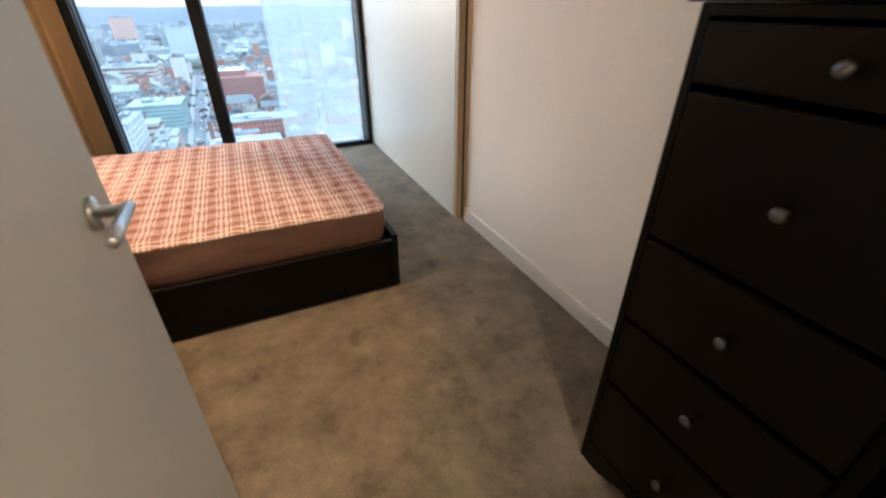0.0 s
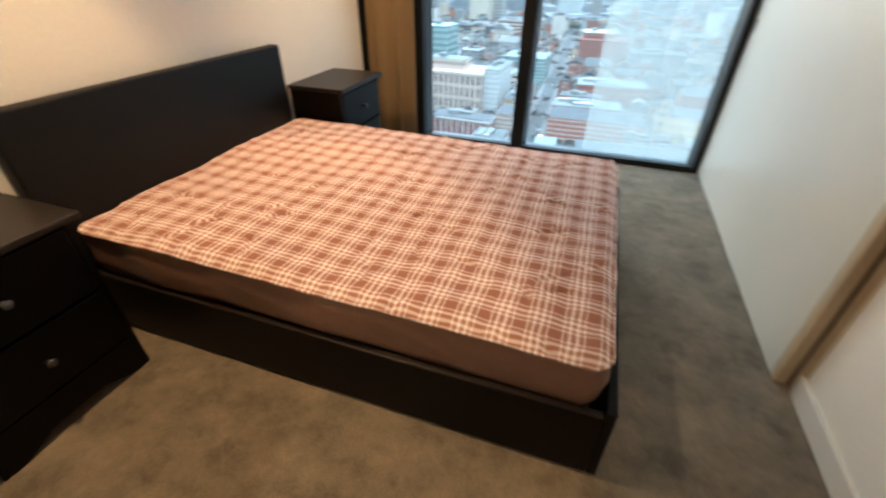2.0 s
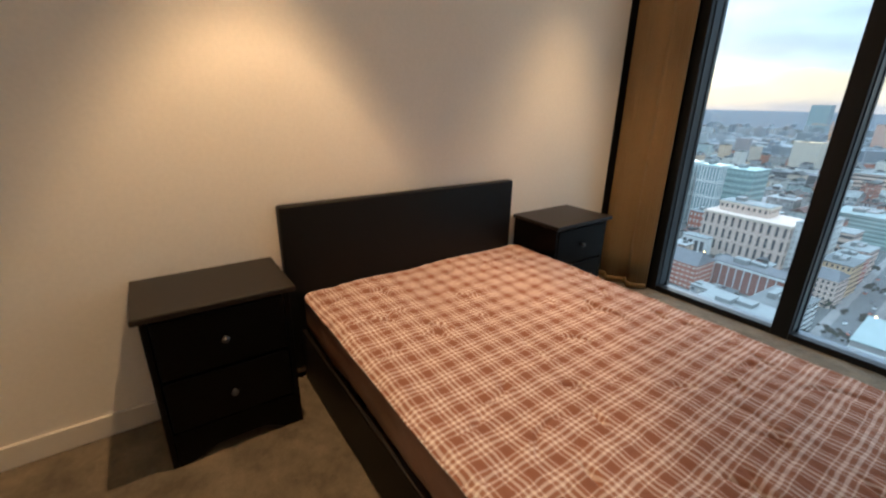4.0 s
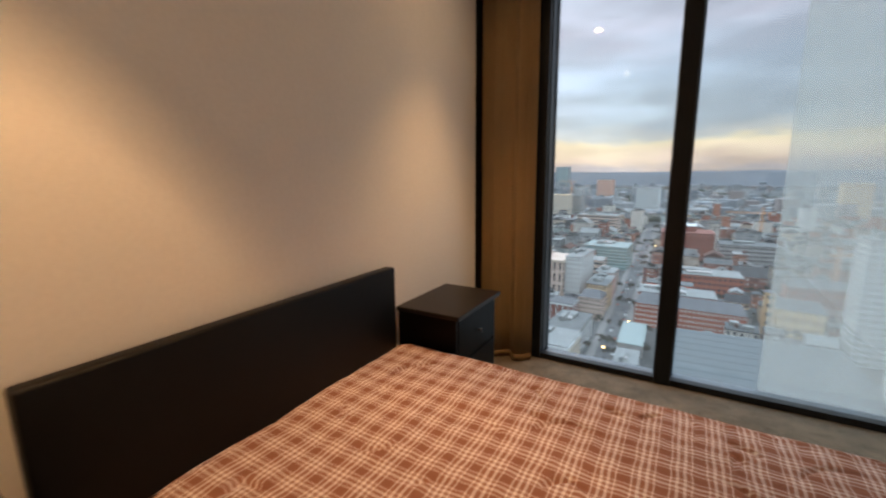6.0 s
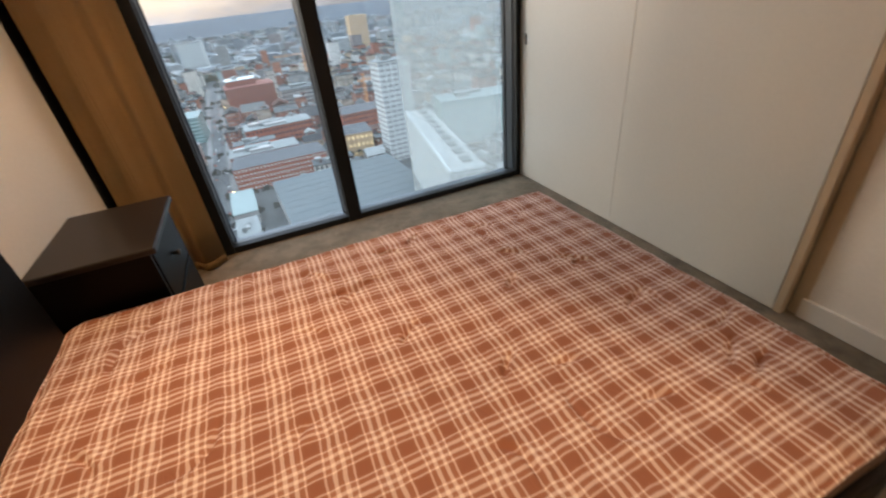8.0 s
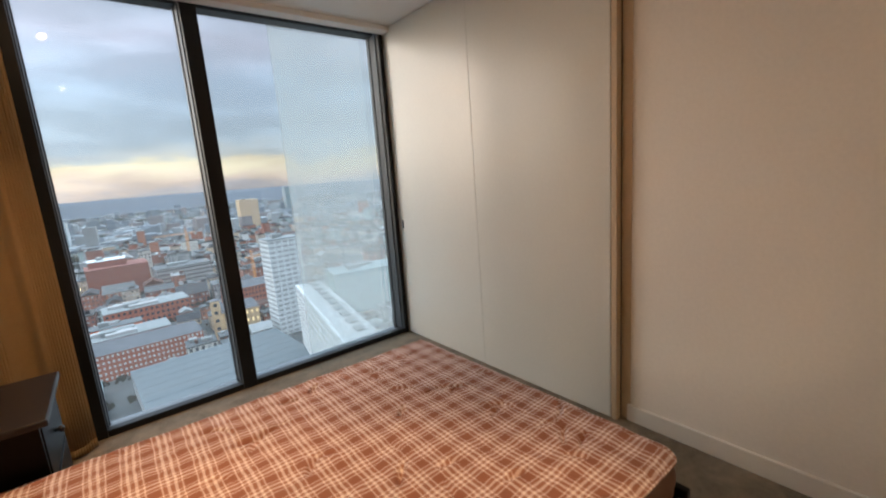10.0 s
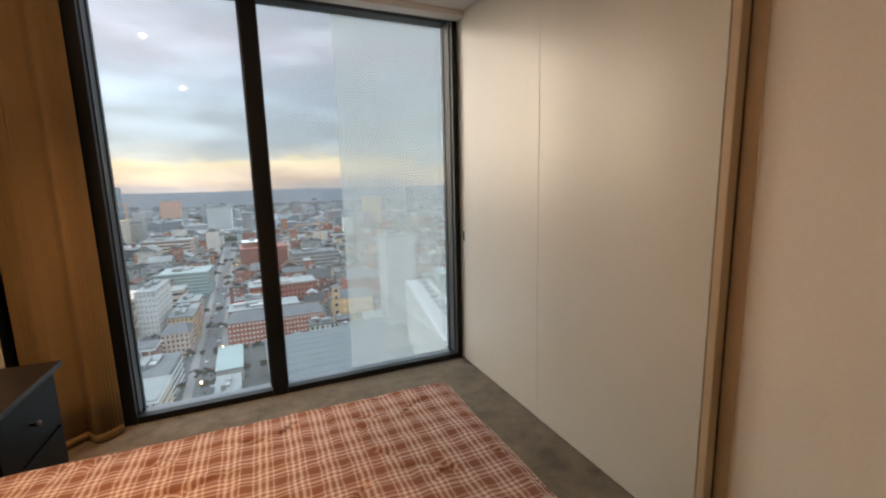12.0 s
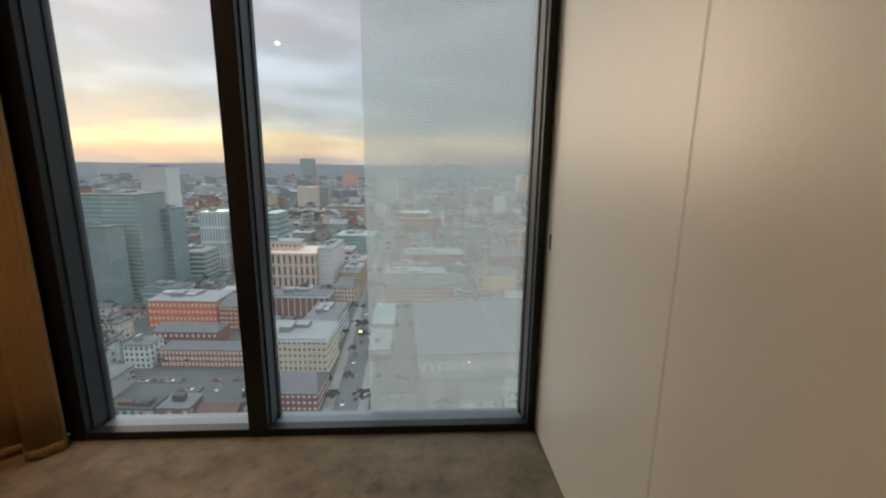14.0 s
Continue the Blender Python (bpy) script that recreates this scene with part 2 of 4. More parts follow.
    nt.links.new(fold, bp2.inputs["Height"])
    nt.links.new(bp.outputs["Normal"], bp2.inputs["Normal"])
    nt.links.new(bp2.outputs["Normal"], b.inputs["Normal"])
    return m


def carpet_mat():
    """Grey-brown cut pile with worn patches and small stains."""
    m = bpy.data.materials.new("carpet")
    m.use_nodes = True
    nt = m.node_tree
    b = nt.nodes["Principled BSDF"]
    b.inputs["Roughness"].default_value = 0.95
    b.inputs["Specular IOR Level"].default_value = 0.15
    b.inputs["Sheen Weight"].default_value = 0.15
    co = nt.nodes.new("ShaderNodeTexCoord")
    def noise_node(scale, detail=4, rough=0.55):
        n = nt.nodes.new("ShaderNodeTexNoise")
        n.inputs["Scale"].default_value, n.inputs["Detail"].default_value, n.inputs["Roughness"].default_value = scale, detail, rough
        nt.links.new(co.outputs["Object"], n.inputs["Vector"])
        return n.outputs["Fac"]
    r1 = nt.nodes.new("ShaderNodeValToRGB")
    r1.color_ramp.elements[0].position, r1.color_ramp.elements[0].color = 0.35, (0.122, 0.099, 0.070, 1)
    r1.color_ramp.elements[1].position, r1.color_ramp.elements[1].color = 0.68, (0.285, 0.231, 0.162, 1)
    nt.links.new(noise_node(4.2, 9, 0.74), r1.inputs["Fac"])
    mr = nt.nodes.new("ShaderNodeMapRange")
    mr.inputs["From Min"].default_value, mr.inputs["From Max"].default_value = 0.30, 0.40
    mr.inputs["To Min"].default_value, mr.inputs["To Max"].default_value = 0.72, 1.0
    nt.links.new(noise_node(7.0, 3), mr.inputs["Value"])
    s1 = nt.nodes.new("ShaderNodeVectorMath")
    s1.operation = "SCALE"
    nt.links.new(r1.outputs["Color"], s1.inputs[0])
    nt.links.new(mr.outputs["Result"], s1.inputs["Scale"])
    mr2 = nt.nodes.new("ShaderNodeMapRange")
    mr2.inputs["To Min"].default_value, mr2.inputs["To Max"].default_value = 0.7, 1.3
    nt.links.new(noise_node(160, 2), mr2.inputs["Value"])
    s2 = nt.nodes.new("ShaderNodeVectorMath")
    s2.operation = "SCALE"
    nt.links.new(s1.outputs["Vector"], s2.inputs[0])
    nt.links.new(mr2.outputs["Result"], s2.inputs["Scale"])
    nt.links.new(s2.outputs["Vector"], b.inputs["Base Color"])
    bp = nt.nodes.new("ShaderNodeBump")
    bp.inputs["Strength"].default_value, bp.inputs["Distance"].default_value = 0.6, 0.006
    nt.links.new(noise_node(220, 2), bp.inputs["Height"])
    nt.links.new(bp.outputs["Normal"], b.inputs["Normal"])
    return m


PLAID = 0.100
M_WALL = mat("wall_paint", (0.87, 0.835, 0.775), 0.75, vary=0.035, scale=1.8, bump=0.12, bump_scale=160)
M_CEIL = mat("ceiling_paint", (0.85, 0.84, 0.82), 0.8, vary=0.015, scale=1.2)
M_TRIM = mat("skirting_paint", (0.80, 0.77, 0.71), 0.45, vary=0.02)
M_CARPET = carpet_mat()
M_WARD = mat("wardrobe_lacquer", (0.665, 0.65, 0.585), 0.33, vary=0.03, scale=2.0, spec=0.9, bump=0.03, bump_scale=40)
M_POST = mat("tan_trim", (0.54, 0.42, 0.28), 0.5, vary=0.05)
M_STRIP = mat("tan_wall_strip", (0.60, 0.48, 0.33), 0.6, vary=0.06)
M_FRAME = mat("window_frame_paint", (0.0075, 0.0085, 0.010), 0.42, spec=0.35, vary=0.1)
M_REVEAL = mat("window_reveal_metal", (0.034, 0.042, 0.050), 0.4, metal=0.3, vary=0.1)
M_LEDGE = mat("ledge_metal", (0.155, 0.185, 0.215), 0.45, metal=0.2, vary=0.05)
# the plain panes' slight veil imitates the haze over the city
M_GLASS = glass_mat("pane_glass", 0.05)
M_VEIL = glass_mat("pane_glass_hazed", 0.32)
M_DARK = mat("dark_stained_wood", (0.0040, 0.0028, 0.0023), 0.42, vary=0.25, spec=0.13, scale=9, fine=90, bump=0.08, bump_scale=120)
# lighter copy of the dark wood: lamplight on the tops put into the colour
M_DARKTOP_LIT = mat("dark_wood_top_lit", (0.013, 0.009, 0.007), 0.38, vary=0.25, spec=0.4, scale=9, fine=90, bump=0.06, bump_scale=120)
M_LEATHER = mat("black_leatherette", (0.0045, 0.0045, 0.005), 0.45, spec=0.22, vary=0.15, bump=0.3, bump_scale=420)
M_PLAID = plaid_mat()
M_SIDE = mat("mattress_border", (0.18, 0.095, 0.064), 0.42, vary=0.12, scale=10, bump=0.3, bump_scale=260)
M_KNOB = mat("pewter_knob", (0.13, 0.13, 0.135), 0.42, metal=0.9)
M_STEEL = mat("satin_steel", (0.62, 0.62, 0.62), 0.3, metal=1.0, vary=0.04)
M_DOOR = mat("door_paint", (0.66, 0.64, 0.58), 0.5, vary=0.02)
M_CURT = mat("curtain_cloth", (0.45, 0.31, 0.155), 0.85, vary=0.1, scale=8, bump=0.25, bump_scale=500, sheen=0.1)


def let_light_through(m, share, color):
    """Thin cloth: part of the light comes through from behind."""
    nt = m.node_tree
    tl = nt.nodes.new("ShaderNodeBsdfTranslucent")
    tl.inputs["Color"].default_value = (*color, 1)
    mx = nt.nodes.new("ShaderNodeMixShader")
    mx.inputs[0].default_value = share
    nt.links.new(nt.nodes["Principled BSDF"].outputs[0], mx.inputs[1])
    nt.links.new(tl.outputs[0], mx.inputs[2])
    nt.links.new(mx.outputs[0], nt.nodes["Material Output"].inputs[0])


let_light_through(M_CURT, 0.42, (0.70, 0.48, 0.23))
M_GAP = mat("shadow_gap", (0.012, 0.01, 0.009), 0.8)
M_LED = emit_mat("lamp_face", (1.0, 0.74, 0.45), 14.0)
M_GAPSHADE = mat("brown_gap_shade", (0.085, 0.058, 0.034), 0.8)
M_BEZEL = mat("lamp_bezel", (0.75, 0.74, 0.72), 0.4)


# ---- building helpers ----
def box(bm, x0, y0, z0, x1, y1, z1, bevel=0.0, seg=2):
    vs = [bm.verts.new(p) for p in ((x0, y0, z0), (x1, y0, z0), (x1, y1, z0), (x0, y1, z0), (x0, y0, z1), (x1, y0, z1), (x1, y1, z1), (x0, y1, z1))]
    fs = [bm.faces.new([vs[i] for i in q]) for q in ((3, 2, 1, 0), (4, 5, 6, 7), (0, 1, 5, 4), (1, 2, 6, 5), (2, 3, 7, 6), (3, 0, 4, 7))]
    if bevel:
        bmesh.ops.bevel(bm, geom=list({e for f in fs for e in f.edges}), offset=bevel, segments=seg, profile=0.5, affect="EDGES")
    return vs


def obj(name, bm, material, smooth=False):
    me = bpy.data.meshes.new(name)
    bmesh.ops.recalc_face_normals(bm, faces=bm.faces[:])
    bm.to_mesh(me)
    bm.free()
    me.materials.append(material)
    if smooth:
        for p in me.polygons:
            p.use_smooth = True
    return new(name, me)


def part(name, bm, material, parent, label="", smooth=False):
    ob = obj(name, bm, material, smooth)
    ob.parent = parent
    if label:
        ob["label"] = label
    return ob


def box_part(name, material, parent, dims, bevel=0.0, label=""):
    bm = bmesh.new()
    box(bm, *dims, bevel=bevel)
    return part(name, bm, material, parent, label)


def empty(name, x, y, z, label, category, group="", kind=""):
    e = new(name)
    e.location = (x, y, z)
    return tagged(e, label, category, group, kind)


def structure(name, material, dims, label="", category="", bevel=0.0):
    bm = bmesh.new()
    box(bm, *dims, bevel=bevel)
    return tagged(obj(name, bm, material), label, category, kind="structure")


def lathe(bm, profile, segs=16, m=None):
    """Turns (radius, height) pairs about z."""
    m = m or Matrix()
    rings = []
    for r, h in profile:
        rings.append([bm.verts.new(m @ Vector((r * math.cos(2 * math.pi * i / segs), r * math.sin(2 * math.pi * i / segs), h))) for i in range(segs)])
    for a, b in zip(rings, rings[1:]):
        for i in range(segs):
            bm.faces.new((a[i], a[(i + 1) % segs], b[(i + 1) % segs], b[i]))
    for ring in (rings[0], rings[-1]):
        if (ring[0].co - ring[segs // 2].co).length > 1e-5:
            bm.faces.new(ring)


# ---- the room ----
XL, XR, XW, YW, YB, ZC = -0.53, 2.20, 2.14, 5.30, 1.40, 2.59
structure("floor", M_CARPET, (-1.2, -1.6, -0.2, 2.9, 5.36, 0.0), "worn grey-brown cut-pile carpet with stains", "floor")
structure("ceiling", M_CEIL, (-1.2, -1.6, ZC, 2.9, 5.36, ZC + 0.2), "plain white painted ceiling", "ceiling")
structure("wall_headboard", M_WALL, (XL - 0.15, YB, 0.0, XL, 5.145, ZC), "cream painted wall behind the bed", "wall")
structure("wall_cladding", M_FRAME, (XL - 0.15, 5.1455, 0.0, XL - 0.012, 5.50, ZC), "black cladding between the wall and the window", "wall")
structure("wall_right", M_WALL, (XR, -1.5, 0.0, XR + 0.15, 3.2895, ZC), "cream painted wall beside the chest of drawers", "wall")
structure("wall_back", M_WALL, (XL - 0.15, YB - 0.12, 0.0, 0.66, YB, ZC), "cream painted wall by the room door", "wall")
structure("wall_passage", M_WALL, (0.54, 0.82, 0.0, 0.66, YB - 0.12, ZC), "cream painted wall behind the open door", "wall")
structure("wall_door_side", M_WALL, (1.52, 0.82, 0.0, XR, 0.94, ZC), "cream painted wall beside the doorway", "wall")
structure("wall_over_door", M_WALL, (0.66, 0.82, 2.06, 1.52, 0.94, ZC), "cream painted wall over the doorway", "wall")
structure("wall_hall_left", M_WALL, (0.42, -1.5, 0.0, 0.54, 0.82, ZC), "cream painted hall wall", "wall")
structure("wall_hall_end", M_WALL, (0.42, -1.6, 0.0, XR + 0.15, -1.5, ZC), "cream painted hall end wall", "wall")
structure("wall_left_of_window", M_FRAME, (XL - 0.0115, 5.365, 0.0, -0.137, 5.50, ZC), "black cladding behind the curtain", "wall")
structure("wall_right_of_window", M_WALL, (2.1395, 5.31, 0.0, 2.9, 5.50, ZC), "painted wall return behind the wardrobe", "wall")
structure("wall_wardrobe_back", M_WALL, (2.75, 3.264, 0.0, 2.9, 5.30, ZC), "wall behind the wardrobe", "wall")
structure("wall_wardrobe_side", M_WALL, (2.201, 3.290, 0.0, 2.75, 3.320, ZC), "wall at the wardrobe's end", "wall")


def skirting(name, dims):
    return structure(name, M_TRIM, dims, "painted square-edged skirting board", "baseboard", bevel=0.004)


skirting("baseboard_head_1", (XL, YB + 0.016, 0.0, XL + 0.016, 5.05, 0.10))
skirting("baseboard_back_1", (XL + 0.016, YB, 0.0, 0.66, YB + 0.016, 0.10))
skirting("baseboard_right_1", (XR - 0.016, 0.94, 0.0, XR, 3.253, 0.095))
# thin tan strip at the wall's end, a little paler than the post
structure("trim_strip", M_STRIP, (2.196, 3.240, 0.0, 2.2, 3.2895, ZC), "flat tan strip on the wall beside the post", "trim", bevel=0.001)
# solid filler; the gap's shade is put into its brown colour
structure("trim_gap", M_GAPSHADE, (2.186, 3.2925, 0.0, 2.2, 3.321, ZC), "dark shadow gap behind the post", "trim")
structure("trim_post", M_POST, (2.142, 3.290, 0.0, 2.1855, 3.321, ZC), "tan wooden post at the wardrobe's end", "trim", bevel=0.003)
structure("trim_ceiling_1", M_CEIL, (XL, 5.20, ZC - 0.04, 2.14, 5.30, ZC), "white painted pelmet strip over the window", "trim", bevel=0.004)


def wardrobe():
    w = empty("sliding_wardrobe", 2.17, 4.3, 0, "built-in wardrobe with two plain off-white sliding doors", "wardrobe")
    w0 = Matrix.Translation((-2.17, -4.3, 0))
    for i, (a, b, x) in enumerate(((3.323, 4.310, 2.140), (4.3145, 5.296, 2.142))):
        bm = bmesh.new()
        box(bm, x, a, 0.006, x + 0.03, b, ZC - 0.004, bevel=0.002)
        d = part("door", bm, M_WARD, w)
        d.data.transform(w0)
    # near-black backing: shade in the seam between the doors, given as colour
    bm = bmesh.new()
    box(bm, 2.174, 4.25, 0.0, 2.2, 4.38, ZC - 0.004)
    part("jamb", bm, M_GAP, w).data.transform(w0)
    bm = bmesh.new()
    box(bm, 2.1395, 5.235, 0.965, 2.1455, 5.257, 1.035, bevel=0.001)
    part("finger_pull", bm, M_GAP, w, "small dark recessed finger pull").data.transform(w0)
    return w


wardrobe()

# ---- window ----
win = tagged(empty("window_1", 1.0, 5.38, 0, "floor-to-ceiling black-framed window over the city", "window"), kind="structure")
winv = Matrix.Translation((-1.0, -5.38, 0))


def win_part(name, material, dims, bevel=0.002, label=""):
    o = box_part(name, material, win, dims, bevel, label)
    o.data.transform(winv)
    return o


GY = 5.46
win_part("jamb", M_FRAME, (-0.137, 5.30, 0, -0.063, GY + 0.04, ZC), label="black outer frame")
win_part("jamb", M_FRAME, (2.098, 5.302, 0, 2.1385, GY + 0.04, ZC), label="black outer frame")
win_part("mullion", M_FRAME, (0.708, 5.30, 0, 0.800, GY + 0.04, ZC), label="black upright between the panes")
win_part("bottom_rail", M_FRAME, (-0.062, 5.304, 0, 0.707, 5.36, 0.042))
win_part("bottom_rail", M_FRAME, (0.801, 5.304, 0, 2.097, 5.36, 0.042))
win_part("top_rail", M_FRAME, (-0.062, 5.38, ZC - 0.03, 0.707, GY + 0.04, ZC))
win_part("top_rail", M_FRAME, (0.801, 5.38, ZC - 0.03, 2.097, GY + 0.04, ZC))
for x0, x1 in ((-0.062, 0.707), (0.801, 2.097)):
    win_part("sill", M_LEDGE, (x0, 5.362, -0.06, x1, 5.499, 0.012), label="grey metal ledge")
    win_part("reveal", M_REVEAL, (x0 - 0.003, 5.345, 0.043, x0 + 0.006, GY - 0.021, ZC - 0.031), 0.001)
    win_part("bead", M_REVEAL, (x0 - 0.003, GY - 0.02, 0.013, x0 + 0.012, GY + 0.02, ZC - 0.03))
    win_part("reveal", M_REVEAL, (x1 - 0.006, 5.345, 0.043, x1 + 0.003, GY - 0.021, ZC - 0.031), 0.001)
    win_part("bead", M_REVEAL, (x1 - 0.012, GY - 0.02, 0.013, x1 + 0.003, GY + 0.02, ZC - 0.03))
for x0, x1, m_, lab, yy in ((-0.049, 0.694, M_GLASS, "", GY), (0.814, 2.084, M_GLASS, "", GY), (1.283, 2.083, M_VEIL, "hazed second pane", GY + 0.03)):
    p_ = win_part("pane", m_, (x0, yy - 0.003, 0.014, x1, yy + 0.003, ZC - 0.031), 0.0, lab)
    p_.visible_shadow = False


# ---- curtain ----
def curtain():
    c = empty("curtain", -0.32, 5.2, 0, "tan full-length curtain drawn aside at the window", "curtain")
    n, top = 150, ZC - 0.05

    def line(u, k):
        """Broad soft folds, with tight pleats at the edge by the window."""
        x = XL + 0.034 + u * 0.386
        y = 5.165 + 0.045 * u
        y += 0.034 * math.sin(u * 13.5 + 0.6) * (0.7 + 0.3 * k) + 0.006 * math.sin(u * 31 + 1.0 + k)
        if u > 0.72:
            y += 0.014 * math.sin((u - 0.72) * 220) * min(1, (u - 0.72) * 8)
        if u < 0.35:
            y += 0.007 * math.sin(u * 260)
        return x, y

    def sheet(z_top, z_bot, rows, out):
        bm = bmesh.new()
        cols = []
        for i in range(n + 1):
            col = []
            for k in range(rows + 1):
                z = z_top + (z_bot - z_top) * k / rows
                x, y = line(i / n, 1 - z / ZC)
                col.append(bm.verts.new((x + 0.32, y - 5.2 - out, z)))
            cols.append(col)
        for p, q in zip(cols, cols[1:]):
            for k in range(rows):
                bm.faces.new((p[k], q[k], q[k + 1], p[k + 1]))
        return bm

    o = part("cloth", sheet(top, 0.012, 10, 0.0), M_CURT, c, "", True)
    s = o.modifiers.new("thickness", "SOLIDIFY")
    s.thickness = 0.004
    o = part("hem", sheet(0.055, 0.008, 2, 0.004), M_CURT, c, "stitched bottom hem", True)
    s = o.modifiers.new("thickness", "SOLIDIFY")
    s.thickness = 0.004
    bm = bmesh.new()
    box(bm, -0.2, -0.03, ZC - 0.06, 0.19, -0.005, ZC - 0.046)
    part("track", bm, M_GAP, c)
    return c


curtain()


# ---- bed ----
BX0, BX1, BY0, BY1 = -0.455, 1.516, 2.684, 4.155


def bed_frame():
    b = empty("bed_frame", 0.5, 3.43, 0, "dark wooden double bed frame with a tall black leatherette headboard", "bed")
    v = Matrix.Translation((-0.5, -3.43, 0))
    def bp(name, m_, dims, bevel=0.004, label=""):
        o = box_part(name, m_, b, dims, bevel, label)
        o.data.transform(v)
        return o
    bp("side_rail", M_DARK, (BX0, BY0, 0.012, BX1 - 0.03, BY0 + 0.028, 0.280))
    bp("side_rail", M_DARK, (BX0, BY1 - 0.028, 0.012, BX1 - 0.03, BY1, 0.30))
    # lighter strip paints in the lamp's highlight along the rail's top edge
    bp("rail_highlight", M_DARKTOP_LIT, (BX0, BY0 + 0.002, 0.2805, BX1 - 0.031, BY0 + 0.026, 0.284), 0.001, "glossy rail edge strip with a painted highlight")
    bp("foot_rail", M_DARK, (BX1 - 0.029, BY0, 0.012, BX1, BY1, 0.312))
    for x in (BX0 + 0.03, BX1 - 0.085):
        for y in (BY0 + 0.006, BY1 - 0.056):
            bp("leg", M_DARK, (x, y + (0.028 if y < 3 else -0.028), 0.0, x + 0.05, y + 0.05 + (0.028 if y < 3 else -0.028), 0.2))
    for i in range(12):
        x = BX0 + 0.1 + i * 0.155
        bp("slat", M_DARK, (x, BY0 + 0.03, 0.235, x + 0.07, BY1 - 0.03, 0.25), 0.002)
    bm = bmesh.new()
    box(bm, -0.527, 2.640, 0.06, -0.466, 4.078, 0.912, bevel=0.012, seg=3)
    h = part("headboard", bm, M_LEATHER, b, "black leatherette padded headboard", True)
    h.data.transform(v)
    return b


def mattress():
    """Soft slab: rounded corners in plan, a quilted top with tufts, a plain border and two rolled edges."""
    e = empty("mattress", 0.502, 3.418, 0.25, "rust and cream plaid mattress on the bed frame", "mattress")
    hx, hy, h, rad = 0.968, 0.714, 0.226, 0.065
    rnd = random.Random(4)
    # quilting: stitched arcs of a scroll pattern, each a short sharp crease, with puckers across it
    arcs = []
    for i in range(9):
        for j in range(7):
            if rnd.random() < 0.62:
                r_ = rnd.uniform(0.07, 0.17)
                arcs.append((-0.84 + 0.21 * i + rnd.uniform(-0.06, 0.06), -0.60 + 0.20 * j + rnd.uniform(-0.05, 0.05), r_, rnd.uniform(0, 2 * math.pi), rnd.uniform(0.45, 1.25), rnd.uniform(0.45, 1.15)))

    folds = [(rnd.uniform(-0.75, 0.85), rnd.uniform(-0.6, 0.6), rnd.uniform(-0.6, 0.9), rnd.uniform(0.035, 0.075)) for _ in range(18)]

    def plan(u, w):
        """From the square to the rounded slab."""
        x, y = u * hx, w * hy
        ex, ey = max(0, abs(x) - (hx - rad)), max(0, abs(y) - (hy - rad))
        if ex > 0 and ey > 0:
            k = max(ex, ey) / math.hypot(ex, ey)
            x, y = math.copysign(hx - rad + ex * k, x), math.copysign(hy - rad + ey * k, y)
        k = 1 + 0.007 * noise.noise(Vector((x * 3.3, y * 3.3, 4.0))) + 0.003 * noise.noise(Vector((x * 9.0, y * 9.0, 6.0)))
        return x * k, y * k

    def edge_z(x, y):
        """How far the edge sags and lifts on its way round."""
        return 0.009 * noise.noise(Vector((x * 2.9, y * 2.9, 9.0))) + 0.003 * noise.noise(Vector((x * 11, y * 11, 3.0)))

    def top_z(x, y):
        d = max(0.0, min(hx - abs(x), hy - abs(y)))
        z = h + 0.018 * (0.5 - x / hx / 2) - 0.022 * max(0, 1 - d / 0.05) ** 2 + edge_z(x, y)
        z += 0.006 * noise.noise(Vector((x * 2.3, y * 2.3, 0.3))) + 0.003 * noise.noise(Vector((x * 9, y * 9, 2.0)))
        z += 0.004 * max(0, 1 - d / 0.09) * math.sin(x * 61 + 3 * math.sin(y * 9)) * math.sin(y * 57 + 2 * math.sin(x * 7))
        z += 0.0035 * noise.noise(Vector((x * 26, y * 7, 5.0))) + 0.0022 * noise.noise(Vector((x * 15, y * 34, 7.0)))
        for a, c, th, ln in folds:
            du, dv = (x - a) * math.cos(th) + (y - c) * math.sin(th), (y - c) * math.cos(th) - (x - a) * math.sin(th)
            dv += 2.5 * du * du
            if abs(du) < ln and abs(dv) < 0.03:
                z -= 0.022 * math.exp(-(dv / 0.0085) ** 2) * math.cos(du / ln * math.pi / 2)
        for a, c, r_, th, half, deep in arcs:
            du, dv = x - a, y - c
            if abs(du) > r_ + 0.05 or abs(dv) > r_ + 0.05:
                continue
            rr = math.hypot(du, dv)
            off = (math.atan2(dv, du) - th + math.pi) % (2 * math.pi) - math.pi
            if abs(rr - r_) < 0.05 and abs(off) < half:
                fade = math.cos(off / half * math.pi / 2)
                z -= deep * fade * (0.014 * math.exp(-((rr - r_) / 0.0075) ** 2) - 0.004 * math.exp(-((rr - r_ - 0.02) / 0.014) ** 2) * (1 + 0.6 * math.sin(off * 34)))
        return z

    nx, ny = 300, 224
    bm = bmesh.new()
    grid = []
    for i in range(nx + 1):
        col = []
        for j in range(ny + 1):
            x, y = plan(2 * i / nx - 1, 2 * j / ny - 1)
            col.append(bm.verts.new((x, y, top_z(x, y))))
        grid.append(col)
    for i in range(nx):
        for j in range(ny):
            bm.faces.new((grid[i][j], grid[i + 1][j], grid[i + 1][j + 1], grid[i][j + 1]))
    part("quilted_top", bm, M_PLAID, e, "plaid quilted ticking with tufts", True)
    # border
    ring = []
    for i in range(nx):
        ring.append((2 * i / nx - 1, -1))
    for j in range(ny):
        ring.append((1, 2 * j / ny - 1))
    for i in range(nx):
        ring.append((1 - 2 * i / nx, 1))
    for j in range(ny):
        ring.append((-1, 1 - 2 * j / ny))
    pts_ = [plan(u, w) for u, w in ring]
